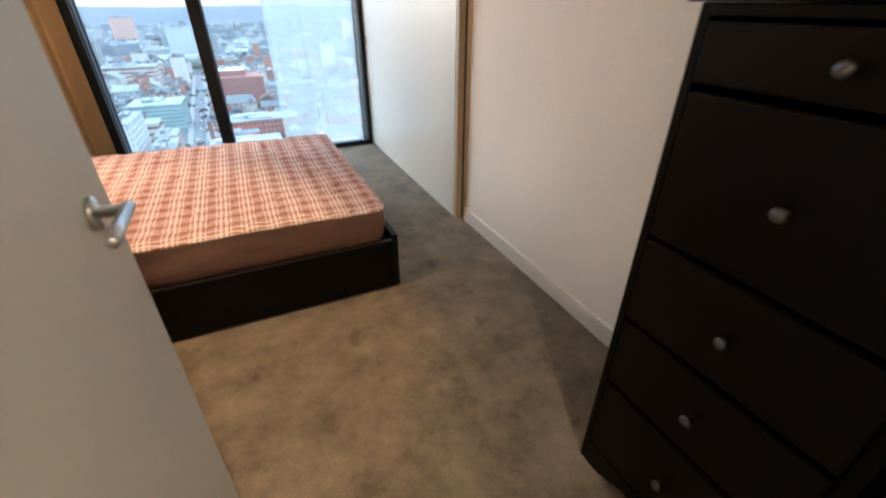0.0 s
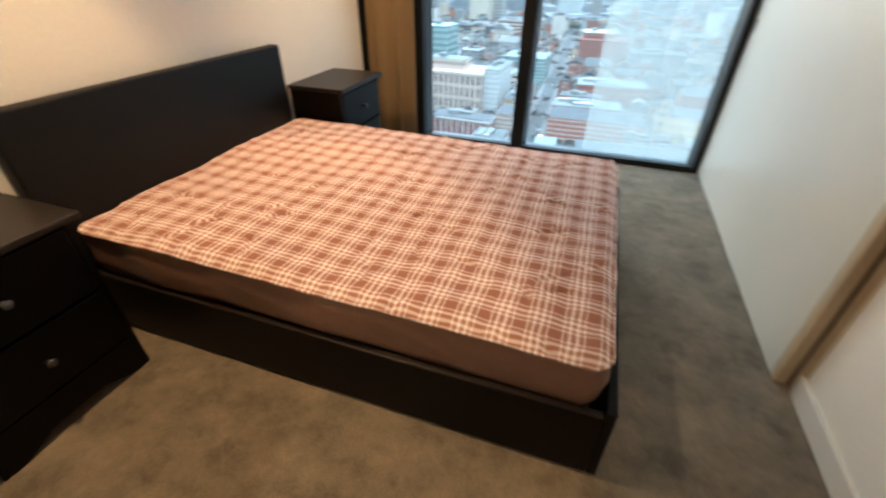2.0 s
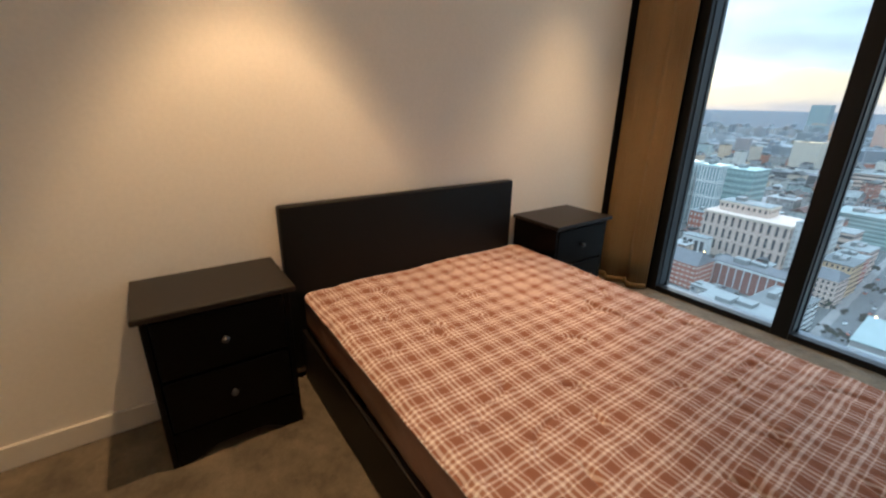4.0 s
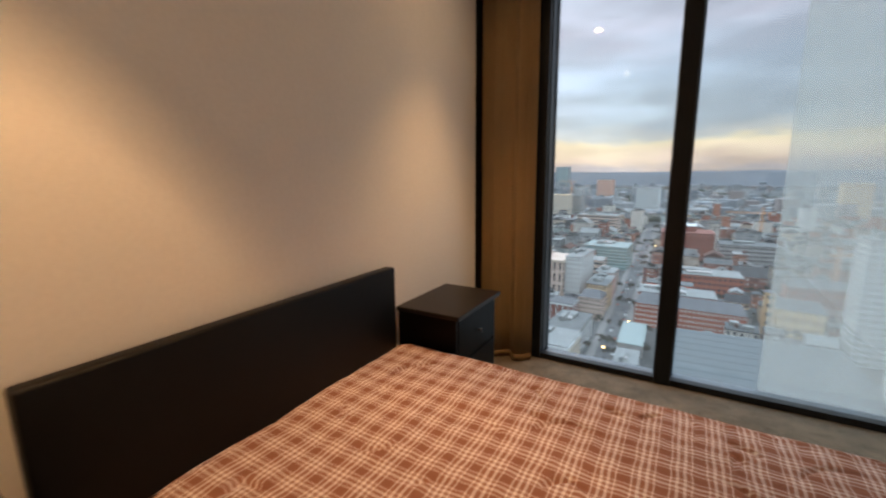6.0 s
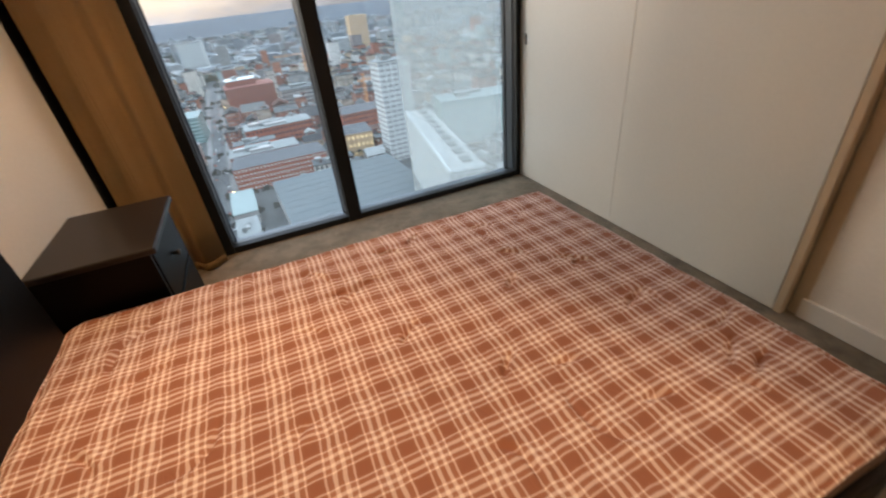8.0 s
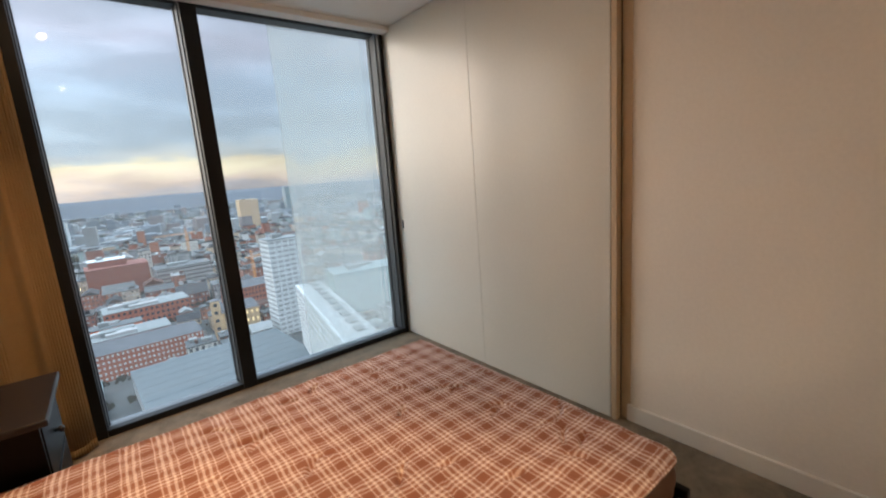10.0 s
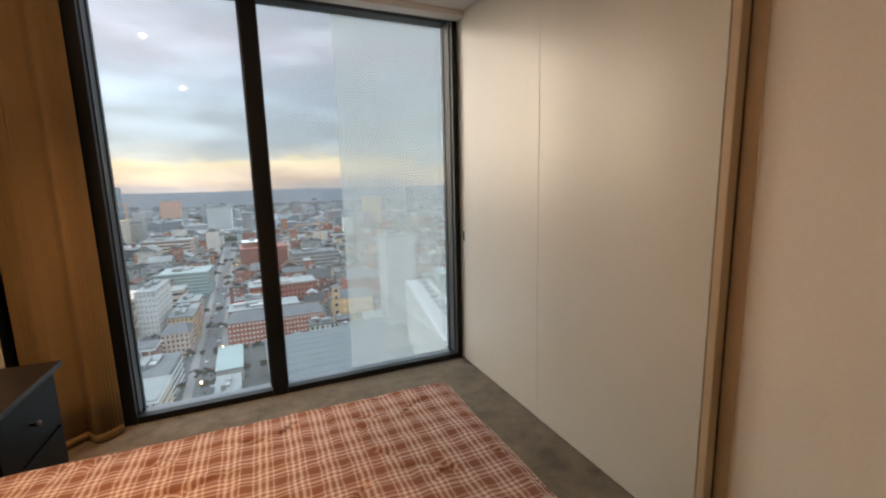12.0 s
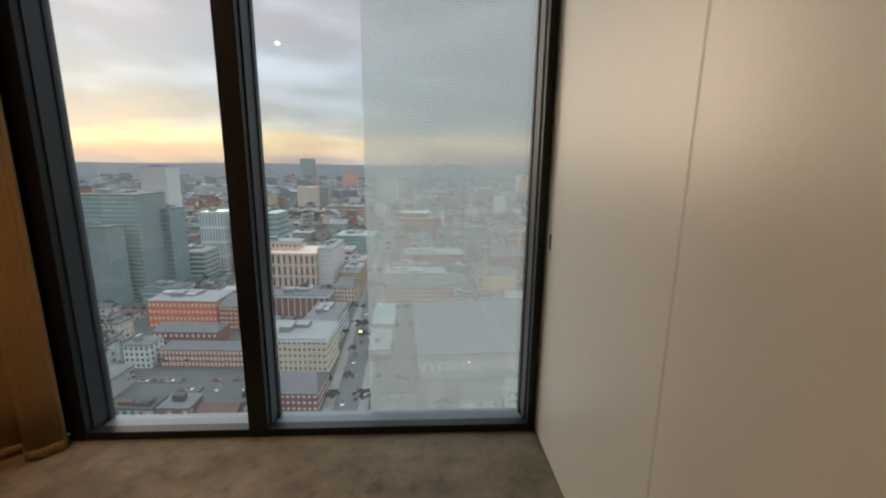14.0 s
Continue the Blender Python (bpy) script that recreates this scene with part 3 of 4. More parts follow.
    bm = bmesh.new()
    rows_ = []
    for k in range(11):
        t = k / 10
        rr = []
        for (x, y), (u, w) in zip(pts_, ring):
            off = 0.008 * math.sin(math.pi * t) - 0.034 * max(0, 1 - t * 2.2) ** 1.5 + 0.022 * noise.noise(Vector((x * 4.2 + t * 1.4, y * 4.2 + t * 1.4, t * 1.6))) * math.sin(math.pi * t)
            l = math.hypot(x / hx, y / hy)
            zz = (h - 0.022 + 0.018 * (0.5 - x / hx / 2) + edge_z(x, y)) * t
            rr.append(bm.verts.new((x * (1 + off / hx / l), y * (1 + off / hy / l), zz)))
        rows_.append(rr)
    for a, b_ in zip(rows_, rows_[1:]):
        for i in range(len(a)):
            bm.faces.new((a[i], a[(i + 1) % len(a)], b_[(i + 1) % len(a)], b_[i]))
    bm.faces.new(rows_[0])
    part("border", bm, M_SIDE, e, "plain brown quilted border", True)
    for zz in (h - 0.022,):
        bm = bmesh.new()
        prev, first = None, None
        for (x, y) in pts_[::2]:
            n_ = Vector((x / hx ** 2, y / hy ** 2, 0)).normalized()
            c = [bm.verts.new((x + n_.x * 0.006 * math.cos(a) + n_.x * 0.002, y + n_.y * 0.006 * math.cos(a) + n_.y * 0.002, zz + 0.018 * (0.5 - x / hx / 2) + edge_z(x, y) + 0.006 * math.sin(a))) for a in (0, 1.05, 2.1, 3.14, 4.19, 5.24)]
            if prev:
                for q in range(6):
                    bm.faces.new((prev[q], prev[(q + 1) % 6], c[(q + 1) % 6], c[q]))
            prev, first = c, first or c
        for q in range(6):
            bm.faces.new((prev[q], prev[(q + 1) % 6], first[(q + 1) % 6], first[q]))
        part("piping", bm, M_PLAID, e, "worn plaid rolled edge", True)
    return e


bed_frame()
mattress()


# ---- bedside tables and chest of drawers ----
def drawer_unit(name, W, D, H, drawers, out, label, category, over=0.022, group=""):
    """Carcass with its top, bracket plinth and drawers; at its origin: floor, middle of the back; the front looks along x times out."""
    e = empty(name, 0, 0, 0, label, category, group)
    e["out"] = out
    hw = W / 2
    s = out
    def bx(nm, m_, x0, y0, z0, x1, y1, z1, bev=0.003, lab=""):
        return box_part(nm, m_, e, (min(s * x0, s * x1), y0, z0, max(s * x0, s * x1), y1, z1), bev, lab)
    bx("top", M_DARKTOP_LIT, 0, -hw, H - 0.025, D, hw, H, 0.006)
    iw = hw - over
    fd = D - 0.03
    bx("side_panel", M_DARK, 0, -iw, 0.0, fd, -iw + 0.022, H - 0.0255)
    bx("side_panel", M_DARK, 0, iw - 0.022, 0.0, fd, iw, H - 0.0255)
    bx("back_panel", M_DARK, 0.004, -iw + 0.0225, 0.08, 0.014, iw - 0.0225, H - 0.0255)
    bx("front_rail", M_DARK, fd - 0.025, -iw + 0.0225, drawers[0][1] + 0.004, fd, iw - 0.0225, H - 0.026)
    # plinth with a shallow arch
    bm = bmesh.new()
    n = 16
    lo, hi = [], []
    pb = drawers[-1][0] - 0.006
    for i in range(n + 1):
        u = -1 + 2 * i / n
        z = 0.0 if abs(u) > 0.8 else min(0.045, 0.11 * (0.8 - abs(u)))
        lo.append(z)
    for x in (fd - 0.022, fd):
        hi.append([(bm.verts.new((s * x, (-1 + 2 * i / n) * (iw - 0.0225), lo[i])), bm.verts.new((s * x, (-1 + 2 * i / n) * (iw - 0.0225), pb))) for i in range(n + 1)])
    for i in range(n):
        for r in hi:
            bm.faces.new((r[i][0], r[i + 1][0], r[i + 1][1], r[i][1]))
        bm.faces.new((hi[0][i][0], hi[1][i][0], hi[1][i + 1][0], hi[0][i + 1][0]))
        bm.faces.new((hi[0][i][1], hi[1][i][1], hi[1][i + 1][1], hi[0][i + 1][1]))
    part("plinth", bm, M_DARK, e)
    for z0, z1 in drawers:
        dr = bx("drawer", M_DARK, fd - 0.02, -iw + 0.026, z0 + 0.003, fd + 0.004, iw - 0.026, z1 - 0.003, 0.004)
        bm = bmesh.new()
        r = 0.0145
        lathe(bm, [(0.007, 0.0), (0.006, 0.012), (r * 0.8, 0.015), (r, 0.021), (r * 0.85, 0.027), (r * 0.4, 0.030), (0.0002, 0.0305)], 14, pose(s * (fd + 0.004), 0, (z0 + z1) / 2, 0, 90 * s, 0))
        part("knob", bm, M_KNOB, dr, "round pewter knob", True)
    return e


ns = drawer_unit("bedside_table", 0.545, 0.392, 0.670, [(0.392, 0.630), (0.158, 0.384)], 1, "dark wooden two-drawer bedside table beside the bed", "bedside table", group="bedside tables")
ns.location = (XL + 0.002, 2.325, 0)
ns2 = copy_thing(ns, pose(XL + 0.004, 4.425, 0))
ch = drawer_unit("chest_of_drawers", 0.55, 0.475, 1.335, [(1.175, 1.284), (0.85, 1.165), (0.61, 0.84), (0.38, 0.60), (0.10, 0.37)], -1, "tall dark wooden five-drawer chest against the wall", "chest of drawers", over=0.012)
ch.location = (XR - 0.018, 1.253, 0)


# ---- door ----
def room_door():
    d = empty("room_door", 0.69, 0.953, 0, "off-white flush door standing open with a steel lever handle", "door")
    box_part("leaf", M_DOOR, d, (-0.022, 0.0, 0.008, 0.022, 0.80, 2.04), 0.002)
    for s in (1, -1):
        bm = bmesh.new()
        lathe(bm, [(0.026, 0.0), (0.026, 0.007), (0.022, 0.009), (0.0095, 0.010), (0.0095, 0.05)], 20, pose(s * 0.022, 0.70, 1.035, 0, 90 * s, 0))
        lev = part("handle", bm, M_STEEL, d, "satin steel lever handle", True)
        bm = bmesh.new()
        lathe(bm, [(0.0095, -0.012), (0.0095, 0.115), (0.007, 0.12)], 14, pose(s * 0.068, 0.70, 1.035, 90, 0, 0))
        part("lever", bm, M_STEEL, lev, "", True)
    bm = bmesh.new()
    box(bm, -0.011, 0.7995, 0.96, 0.011, 0.8025, 1.14)
    part("latch_plate", bm, M_STEEL, d)
    return d


room_door()


def downlight(x, y):
    e = empty("downlight", x, y, ZC, "small recessed round ceiling downlight, lit warm", "ceiling light", "downlights")
    bm = bmesh.new()
    lathe(bm, [(0.0205, -0.0005), (0.031, -0.004), (0.042, -0.005), (0.043, 0.0)], 24)
    part("bezel", bm, M_BEZEL, e, "", True)
    bm = bmesh.new()
    lathe(bm, [(0.020, -0.001), (0.0002, -0.002)], 20)
    part("lamp", bm, M_LED, e, "glowing lamp face", True)
    return e


# the last fitting belongs to the added hall lamp, out of view
for sx, sy in SPOTS + [HALL_FILL_SPOT]:
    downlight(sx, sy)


def corner_cable():
    """A short end of flat cream cable that comes out over the skirting in the corner."""
    cu = bpy.data.curves.new("aerial_cable", "CURVE")
    cu.dimensions = "3D"
    cu.bevel_depth, cu.bevel_resolution = 0.006, 3
    for pts_ in (((-0.498, 1.424, 0.115), (-0.485, 1.436, 0.09), (-0.470, 1.452, 0.04), (-0.445, 1.470, 0.008)), ((-0.490, 1.422, 0.112), (-0.470, 1.432, 0.075), (-0.462, 1.440, 0.03), (-0.458, 1.444, 0.007))):
        sp = cu.splines.new("NURBS")
        sp.points.add(len(pts_) - 1)
        for p, q in zip(sp.points, pts_):
            p.co = (*q, 1)
        sp.use_endpoint_u = True
    return tagged(new("aerial_cable", cu), "short cream aerial cable end hanging over the skirting", "cable")


corner_cable()


# ---- outside: the city far below ----
GZ = -110.0


def island_mat(name, colors, rough=0.85, vary=0.15, scale=0.15):
    """Each joined block takes one of the colours by chance, with grime on it."""
    m = bpy.data.materials.new(name)
    m.use_nodes = True
    nt = m.node_tree
    b = nt.nodes["Principled BSDF"]
    b.inputs["Roughness"].default_value = rough
    b.inputs["Specular IOR Level"].default_value = 0.3
    g = nt.nodes.new("ShaderNodeNewGeometry")
    r = nt.nodes.new("ShaderNodeValToRGB")
    r.color_ramp.interpolation = "CONSTANT"
    n = len(colors)
    for i, c in enumerate(colors):
        e = r.color_ramp.elements[i] if i < 2 else r.color_ramp.elements.new(i / n)
        e.position, e.color = i / n, (*c, 1)
    nt.links.new(g.outputs["Random Per Island"], r.inputs["Fac"])
    co = nt.nodes.new("ShaderNodeTexCoord")
    nz = nt.nodes.new("ShaderNodeTexNoise")
    nz.inputs["Scale"].default_value = scale
    nz.inputs["Detail"].default_value = 6
    nt.links.new(co.outputs["Object"], nz.inputs["Vector"])
    mr = nt.nodes.new("ShaderNodeMapRange")
    mr.inputs["From Min"].default_value, mr.inputs["From Max"].default_value = 0.3, 0.7
    mr.inputs["To Min"].default_value, mr.inputs["To Max"].default_value = 1 - vary, 1 + vary
    nt.links.new(nz.outputs["Fac"], mr.inputs["Value"])
    s = nt.nodes.new("ShaderNodeVectorMath")
    s.operation = "SCALE"
    nt.links.new(r.outputs["Color"], s.inputs[0])
    nt.links.new(mr.outputs["Result"], s.inputs["Scale"])
    nt.links.new(s.outputs["Vector"], b.inputs["Base Color"])
    return m


def cmat(name, c, rough=0.85, vary=0.15, spec=0.3, metal=0.0):
    return mat(name, c, rough, metal=metal, vary=vary, scale=0.12, fine=1.2, spec=spec)


M_GROUND = mat("city_ground", (0.065, 0.07, 0.07), 0.9, vary=0.4, scale=0.006, fine=0.06)
M_ROAD = mat("asphalt", (0.088, 0.092, 0.095), 0.8, vary=0.15, scale=0.1, fine=1.0)
M_PAVE = mat("paving", (0.19, 0.185, 0.18), 0.85, vary=0.12, scale=0.1, fine=1.0)
M_HILL = mat("far_hills_hazed", (0.075, 0.090, 0.108), 0.95, vary=0.25, scale=0.003, fine=0.02)
M_BRICK = cmat("red_brick", (0.38, 0.125, 0.08))
M_ORANGE = cmat("orange_brick", (0.72, 0.17, 0.065))
M_DKBRICK = cmat("dark_brick", (0.25, 0.105, 0.085))
M_STONE = cmat("pale_stone", (0.62, 0.49, 0.41))
M_CREAM = cmat("cream_render", (0.66, 0.58, 0.46))
M_WHITE = cmat("white_cladding", (0.64, 0.67, 0.66))
M_GREYC = cmat("grey_concrete", (0.38, 0.38, 0.37))
M_TEAL = cmat("teal_glass_wall", (0.19, 0.285, 0.30), 0.25, 0.3, 0.6)
M_GREENC = cmat("green_glass_wall", (0.34, 0.48, 0.45), 0.35, 0.2, 0.5)
M_SLATE = cmat("slate_roof", (0.12, 0.122, 0.13), 0.75, 0.25)
M_FLAT = cmat("felt_roof", (0.13, 0.138, 0.14), 0.85, 0.25)
M_PALE = cmat("pale_roof", (0.22, 0.235, 0.233), 0.7, 0.15)
M_HALL = cmat("grey_sheet_roof", (0.105, 0.125, 0.133), 0.6, 0.15)
M_LEADG = cmat("green_sheet_roof", (0.24, 0.30, 0.295), 0.5, 0.12)
M_WIN = cmat("far_window_glass", (0.05, 0.06, 0.07), 0.2, 0.3, 0.8)
M_WINL = cmat("far_window_pale", (0.62, 0.60, 0.55), 0.4, 0.2, 0.5)
# tan walls; on the tall tower the low sun's warmth is in the colour
M_TAN = cmat("tan_and_sunlit_cladding", (0.62, 0.44, 0.26))
# lightened towards grey, so the air's haze is part of this colour
M_HAZE = cmat("grey_haze_cladding", (0.26, 0.32, 0.34), 0.5, 0.15, 0.4)
# this pink includes the low sunlight on the skyline tower
M_PINK = cmat("pink_sunlit_cladding", (0.66, 0.38, 0.29))
M_STREET = emit_mat("street_lamp_glow", (1.0, 0.62, 0.25), 14.0)
M_TAIL = emit_mat("shop_glow", (1.0, 0.75, 0.4), 1.0)

bm = bmesh.new()
N_ = 64
c0 = bm.verts.new((0, 0, GZ))
ring = [bm.verts.new((4850 * math.cos(2 * math.pi * i / N_), 4850 * math.sin(2 * math.pi * i / N_), GZ)) for i in range(N_)]
for i in range(N_):
    bm.faces.new((c0, ring[i], ring[(i + 1) % N_]))
tagged(obj("ground", bm, M_GROUND), "grey distant city ground reaching the horizon", "ground", kind="structure")

# hills that close the horizon; the haze before them is in their blue-grey
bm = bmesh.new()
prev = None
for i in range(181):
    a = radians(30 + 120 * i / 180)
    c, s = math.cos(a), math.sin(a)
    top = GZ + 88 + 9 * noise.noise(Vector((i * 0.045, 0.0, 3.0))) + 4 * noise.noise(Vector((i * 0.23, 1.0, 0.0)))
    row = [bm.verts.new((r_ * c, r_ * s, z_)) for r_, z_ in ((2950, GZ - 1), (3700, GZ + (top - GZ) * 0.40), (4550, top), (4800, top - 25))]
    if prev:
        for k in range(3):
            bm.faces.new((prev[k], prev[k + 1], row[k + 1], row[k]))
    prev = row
tagged(obj("backdrop_hills", bm, M_HILL, True), "low hills on the horizon, haze painted in as blue-grey", "hills", kind="structure")

# tower shell under and over the flat, so that nothing outside looks into the room
structure("outer_wall_below", M_GREYC, (-3.0, 4.9, -6.0, 5.0, 5.495, -0.21), "tower wall below the window", "wall")


# ---- landmark buildings, each window a part ----
def shared(name, x0, y0, z0, x1, y1, z1, material):
    bm_ = bmesh.new()
    box(bm_, x0, y0, z0, x1, y1, z1)
    me = bpy.data.meshes.new(name)
    bmesh.ops.recalc_face_normals(bm_, faces=bm_.faces[:])
    bm_.to_mesh(me)
    bm_.free()
    me.materials.append(material)
    return me


FOOT = []


def building(label, x, y, w, d, h, wall, roof, storeys, cols, side_cols=0, side=0, win_mat=None, ww=0.55, wh=0.55, rot=-3.0, pitched=False, bands=False, plant=2, name="office_building", category="building", base=0.0, cornice=None, seed=1):
    """front: the face that looks at the tower (-y); side: which flank shows (-1: west, 1: east). base: share of the height left without windows below."""
    rnd = random.Random(seed)
    FOOT.append((x, y + d / 2, w / 2 + 3, d / 2 + 4))
    e = empty(name, x, y, GZ, label, category)
    e.rotation_euler = (0, 0, radians(rot))
    win_mat = win_mat or M_WIN
    bm_ = bmesh.new()
    box(bm_, -w / 2, 0, 0, w / 2, d, h)
    part("wall", bm_, wall, e)
    bm_ = bmesh.new()
    if pitched:
        rh = min(d, w) * 0.28
        o = 0.4
        vs = [bm_.verts.new(p) for p in ((-w / 2 - o, -o, h), (w / 2 + o, -o, h), (w / 2 + o, d + o, h), (-w / 2 - o, d + o, h), (-w / 2 + 3, d / 2, h + rh), (w / 2 - 3, d / 2, h + rh))]
        for q in ((0, 1, 5, 4), (2, 3, 4, 5), (1, 2, 5), (3, 0, 4), (3, 2, 1, 0)):
            bm_.faces.new([vs[i] for i in q])
    else:
        box(bm_, -w / 2 - 0.4, -0.4, h + 0.02, w / 2 + 0.4, d + 0.4, h + 0.5)
        box(bm_, -w / 2 + 0.6, 0.6, h + 0.51, w / 2 - 0.6, d - 0.6, h + 0.6)
    part("roof", bm_, roof, e)
    if cornice:
        bm_ = bmesh.new()
        box(bm_, -w / 2 - 0.7, -0.7, h - 1.2, w / 2 + 0.7, d + 0.7, h - 0.1)
        part("cornice", bm_, cornice, e)
    if not pitched:
        for i in range(plant):
            pw, pd, ph = rnd.uniform(0.15, 0.35) * w, rnd.uniform(0.2, 0.4) * d, rnd.uniform(1.6, 3.6)
            px, py = rnd.uniform(-0.45, 0.45 - pw / w) * w, rnd.uniform(0.1, 0.9 - pd / d) * d
            bm_ = bmesh.new()
            box(bm_, px, py, h + 0.5, px + pw, py + pd, h + 0.5 + ph + i * 0.013)
            part("plant_room", bm_, rnd.choice((M_GREYC, M_PALE, M_FLAT)), e)
    sh = h * (1 - base) / storeys
    cw = w / cols
    me = shared("window", -cw * ww / 2, -0.12, 0, cw * ww / 2, 0.02, sh * wh, win_mat)
    for i in range(storeys):
        z = h * base + sh * (i + (1 - wh) / 2)
        if bands:
            bm_ = bmesh.new()
            box(bm_, -w / 2 + 0.3, -0.12, z, w / 2 - 0.3, 0.02, z + sh * wh)
            part("window", bm_, win_mat, e)
        else:
            for j in range(cols):
                o = new("window", me)
                o.parent = e
                o.location = (-w / 2 + cw * (j + 0.5), 0, z)
        if side and side_cols:
            sw = d / side_cols
            for j in range(side_cols):
                o = new("window", me)
                o.parent = e
                o.location = (side * w / 2, sw * (j + 0.5), z)
                o.rotation_euler = (0, 0, radians(90 * side))
    return e


building("tall teal glass office tower with stacked floors", -247, 345, 50, 36, 84, M_TEAL, M_FLAT, 24, 8, 0, 0, M_GREENC, 0.9, 0.22, bands=True, name="glass_tower", plant=4)
building("teal glass wing with pale floor bands", -246, 322, 34, 15, 62, M_TEAL, M_FLAT, 17, 8, 0, 0, M_PALE, 0.9, 0.30, bands=True, name="glass_tower", plant=2)
building("darker teal glass wing of the tower", -222, 372, 16, 22, 70, M_TEAL, M_FLAT, 18, 8, 0, 0, M_SLATE, 0.7, 0.55, name="glass_tower", plant=2)
building("low glass podium beside the tower", -203, 330, 30, 18, 12, M_GREENC, M_FLAT, 3, 8, 0, 0, M_TEAL, 0.9, 0.45, bands=True, name="glass_podium", plant=2)
building("tall pale ribbed tower behind the glass one", -450, 744, 44, 36, 100, M_WHITE, M_FLAT, 3, 14, 0, 0, M_GREYC, 0.5, 0.94, name="ribbed_tower")
building("low green glass office block with banded floors", -216, 398, 30, 26, 27, M_GREENC, M_PALE, 6, 8, 5, 1, M_WIN, 0.9, 0.4, bands=True)
building("white tower striped with tall green windows", -210, 434, 24, 26, 60, M_WHITE, M_GREENC, 4, 8, 6, 1, M_TEAL, 0.46, 0.82, name="striped_tower", plant=1)
building("second white tower striped with green windows", -184, 440, 20, 24, 59, M_WHITE, M_GREENC, 4, 7, 6, 1, M_TEAL, 0.46, 0.82, name="striped_tower", plant=1)
building("teal glass block beside the striped towers", -162, 452, 24, 30, 57, M_TEAL, M_GREENC, 10, 6, 6, 1, M_GREENC, 0.8, 0.5, plant=1)
building("small red brick house with a pale roof", -166, 402, 20, 16, 22, M_BRICK, M_PALE, 4, 6, 3, 1, M_WINL, 0.4, 0.45, name="house", plant=1)
building("white arched hall front with dark bays", -142, 342, 18, 10, 16, M_WHITE, M_PALE, 1, 4, 0, 0, M_WIN, 0.6, 0.66, name="hall_front", plant=0)
building("bright orange brick block with white windows", -158, 278, 46, 24, 19, M_ORANGE, M_PALE, 4, 16, 8, 1, M_WINL, 0.5, 0.42, name="brick_building", plant=4)
building("brown brick wing with pale window bands", -121, 276, 25, 22, 16, M_BRICK, M_SLATE, 5, 8, 6, 1, M_STONE, 0.7, 0.4, name="brick_building", pitched=True)
building("low slate-roofed brick sheds before the orange block", -142, 250, 40, 14, 9, M_DKBRICK, M_SLATE, 2, 12, 0, 0, M_WINL, 0.4, 0.4, pitched=True, name="workshop")
building("long red brick terrace with white sash windows", -110, 222, 62, 11, 10, M_BRICK, M_SLATE, 3, 30, 4, 1, M_WINL, 0.6, 0.62, pitched=True, name="terrace")
building("white rendered house at the terrace's end", -152, 222, 14, 12, 13, M_WHITE, M_FLAT, 4, 5, 3, 1, M_WIN, 0.4, 0.5, name="house", plant=1)
building("flat-roofed grey depot with roof plant", -158, 190, 26, 18, 9, M_GREYC, M_FLAT, 2, 6, 0, 0, M_WIN, 0.5, 0.4, name="depot", plant=4)
building("grand pale stone block with tall arched bays", -118, 360, 58, 34, 34, M_STONE, M_STONE, 3, 12, 8, 1, M_WIN, 0.34, 0.74, cornice=M_CREAM, name="stone_building", base=0.12, plant=0)
building("stepped stone top of the grand office", -124, 370, 34, 18, 42, M_STONE, M_PALE, 7, 9, 4, 1, M_WIN, 0.35, 0.45, name="stone_building", plant=1, cornice=M_CREAM)
building("pale stone wing with small windows along the street", -82, 364, 13, 46, 37, M_WHITE, M_PALE, 9, 5, 16, 1, M_GREYC, 0.4, 0.5, name="stone_building", plant=2)
building("dark block fronted by white columns", -88, 298, 44, 16, 16, M_DKBRICK, M_SLATE, 1, 10, 5, 1, M_WHITE, 0.14, 0.86, cornice=M_WHITE, name="colonnade_building")
building("cream rendered corner block with small windows", -66, 212, 36, 26, 20, M_CREAM, M_PALE, 5, 14, 10, 1, M_WIN, 0.34, 0.36, cornice=M_WHITE, name="corner_building", base=0.1)
building("white stepped block along the road", -60, 246, 20, 34, 17, M_WHITE, M_FLAT, 5, 7, 14, 1, M_WIN, 0.5, 0.45, name="corner_building", plant=3)
building("tan stone house in the street's row", -58, 318, 16, 20, 17, M_STONE, M_SLATE, 5, 6, 7, 1, M_WIN, 0.4, 0.5, name="street_house", pitched=True)
building("yellow brick house in the street's row", -58, 342, 16, 22, 21, M_TAN, M_FLAT, 6, 6, 8, 1, M_WIN, 0.4, 0.5, name="street_house", plant=3)
building("brown brick house in the street's row", -60, 368, 16, 24, 18, M_BRICK, M_PALE, 5, 6, 8, 1, M_WINL, 0.4, 0.5, name="street_house", plant=2)
building("tan brick house with a pale roof in the street's row", -61, 396, 16, 24, 19, M_STONE, M_PALE, 5, 6, 8, 1, M_WIN, 0.4, 0.5, name="street_house", plant=3)
building("low brick row with patched roofs by the street", -56, 178, 22, 20, 9, M_DKBRICK, M_SLATE, 3, 9, 9, 1, M_WINL, 0.5, 0.4, name="brick_building", pitched=True)
building("low tan office with a white flat roof", -86, 432, 34, 22, 22, M_STONE, M_PALE, 4, 9, 5, 1, M_WIN, 0.8, 0.4, bands=True, plant=3)
hall = building("huge grey sheet-roofed hall with low ridges", 42, 208, 82, 84, 13, M_GREYC, M_HALL, 1, 20, 0, 0, M_WINL, 0.7, 0.4, name="exhibition_hall", plant=0, rot=3.0)
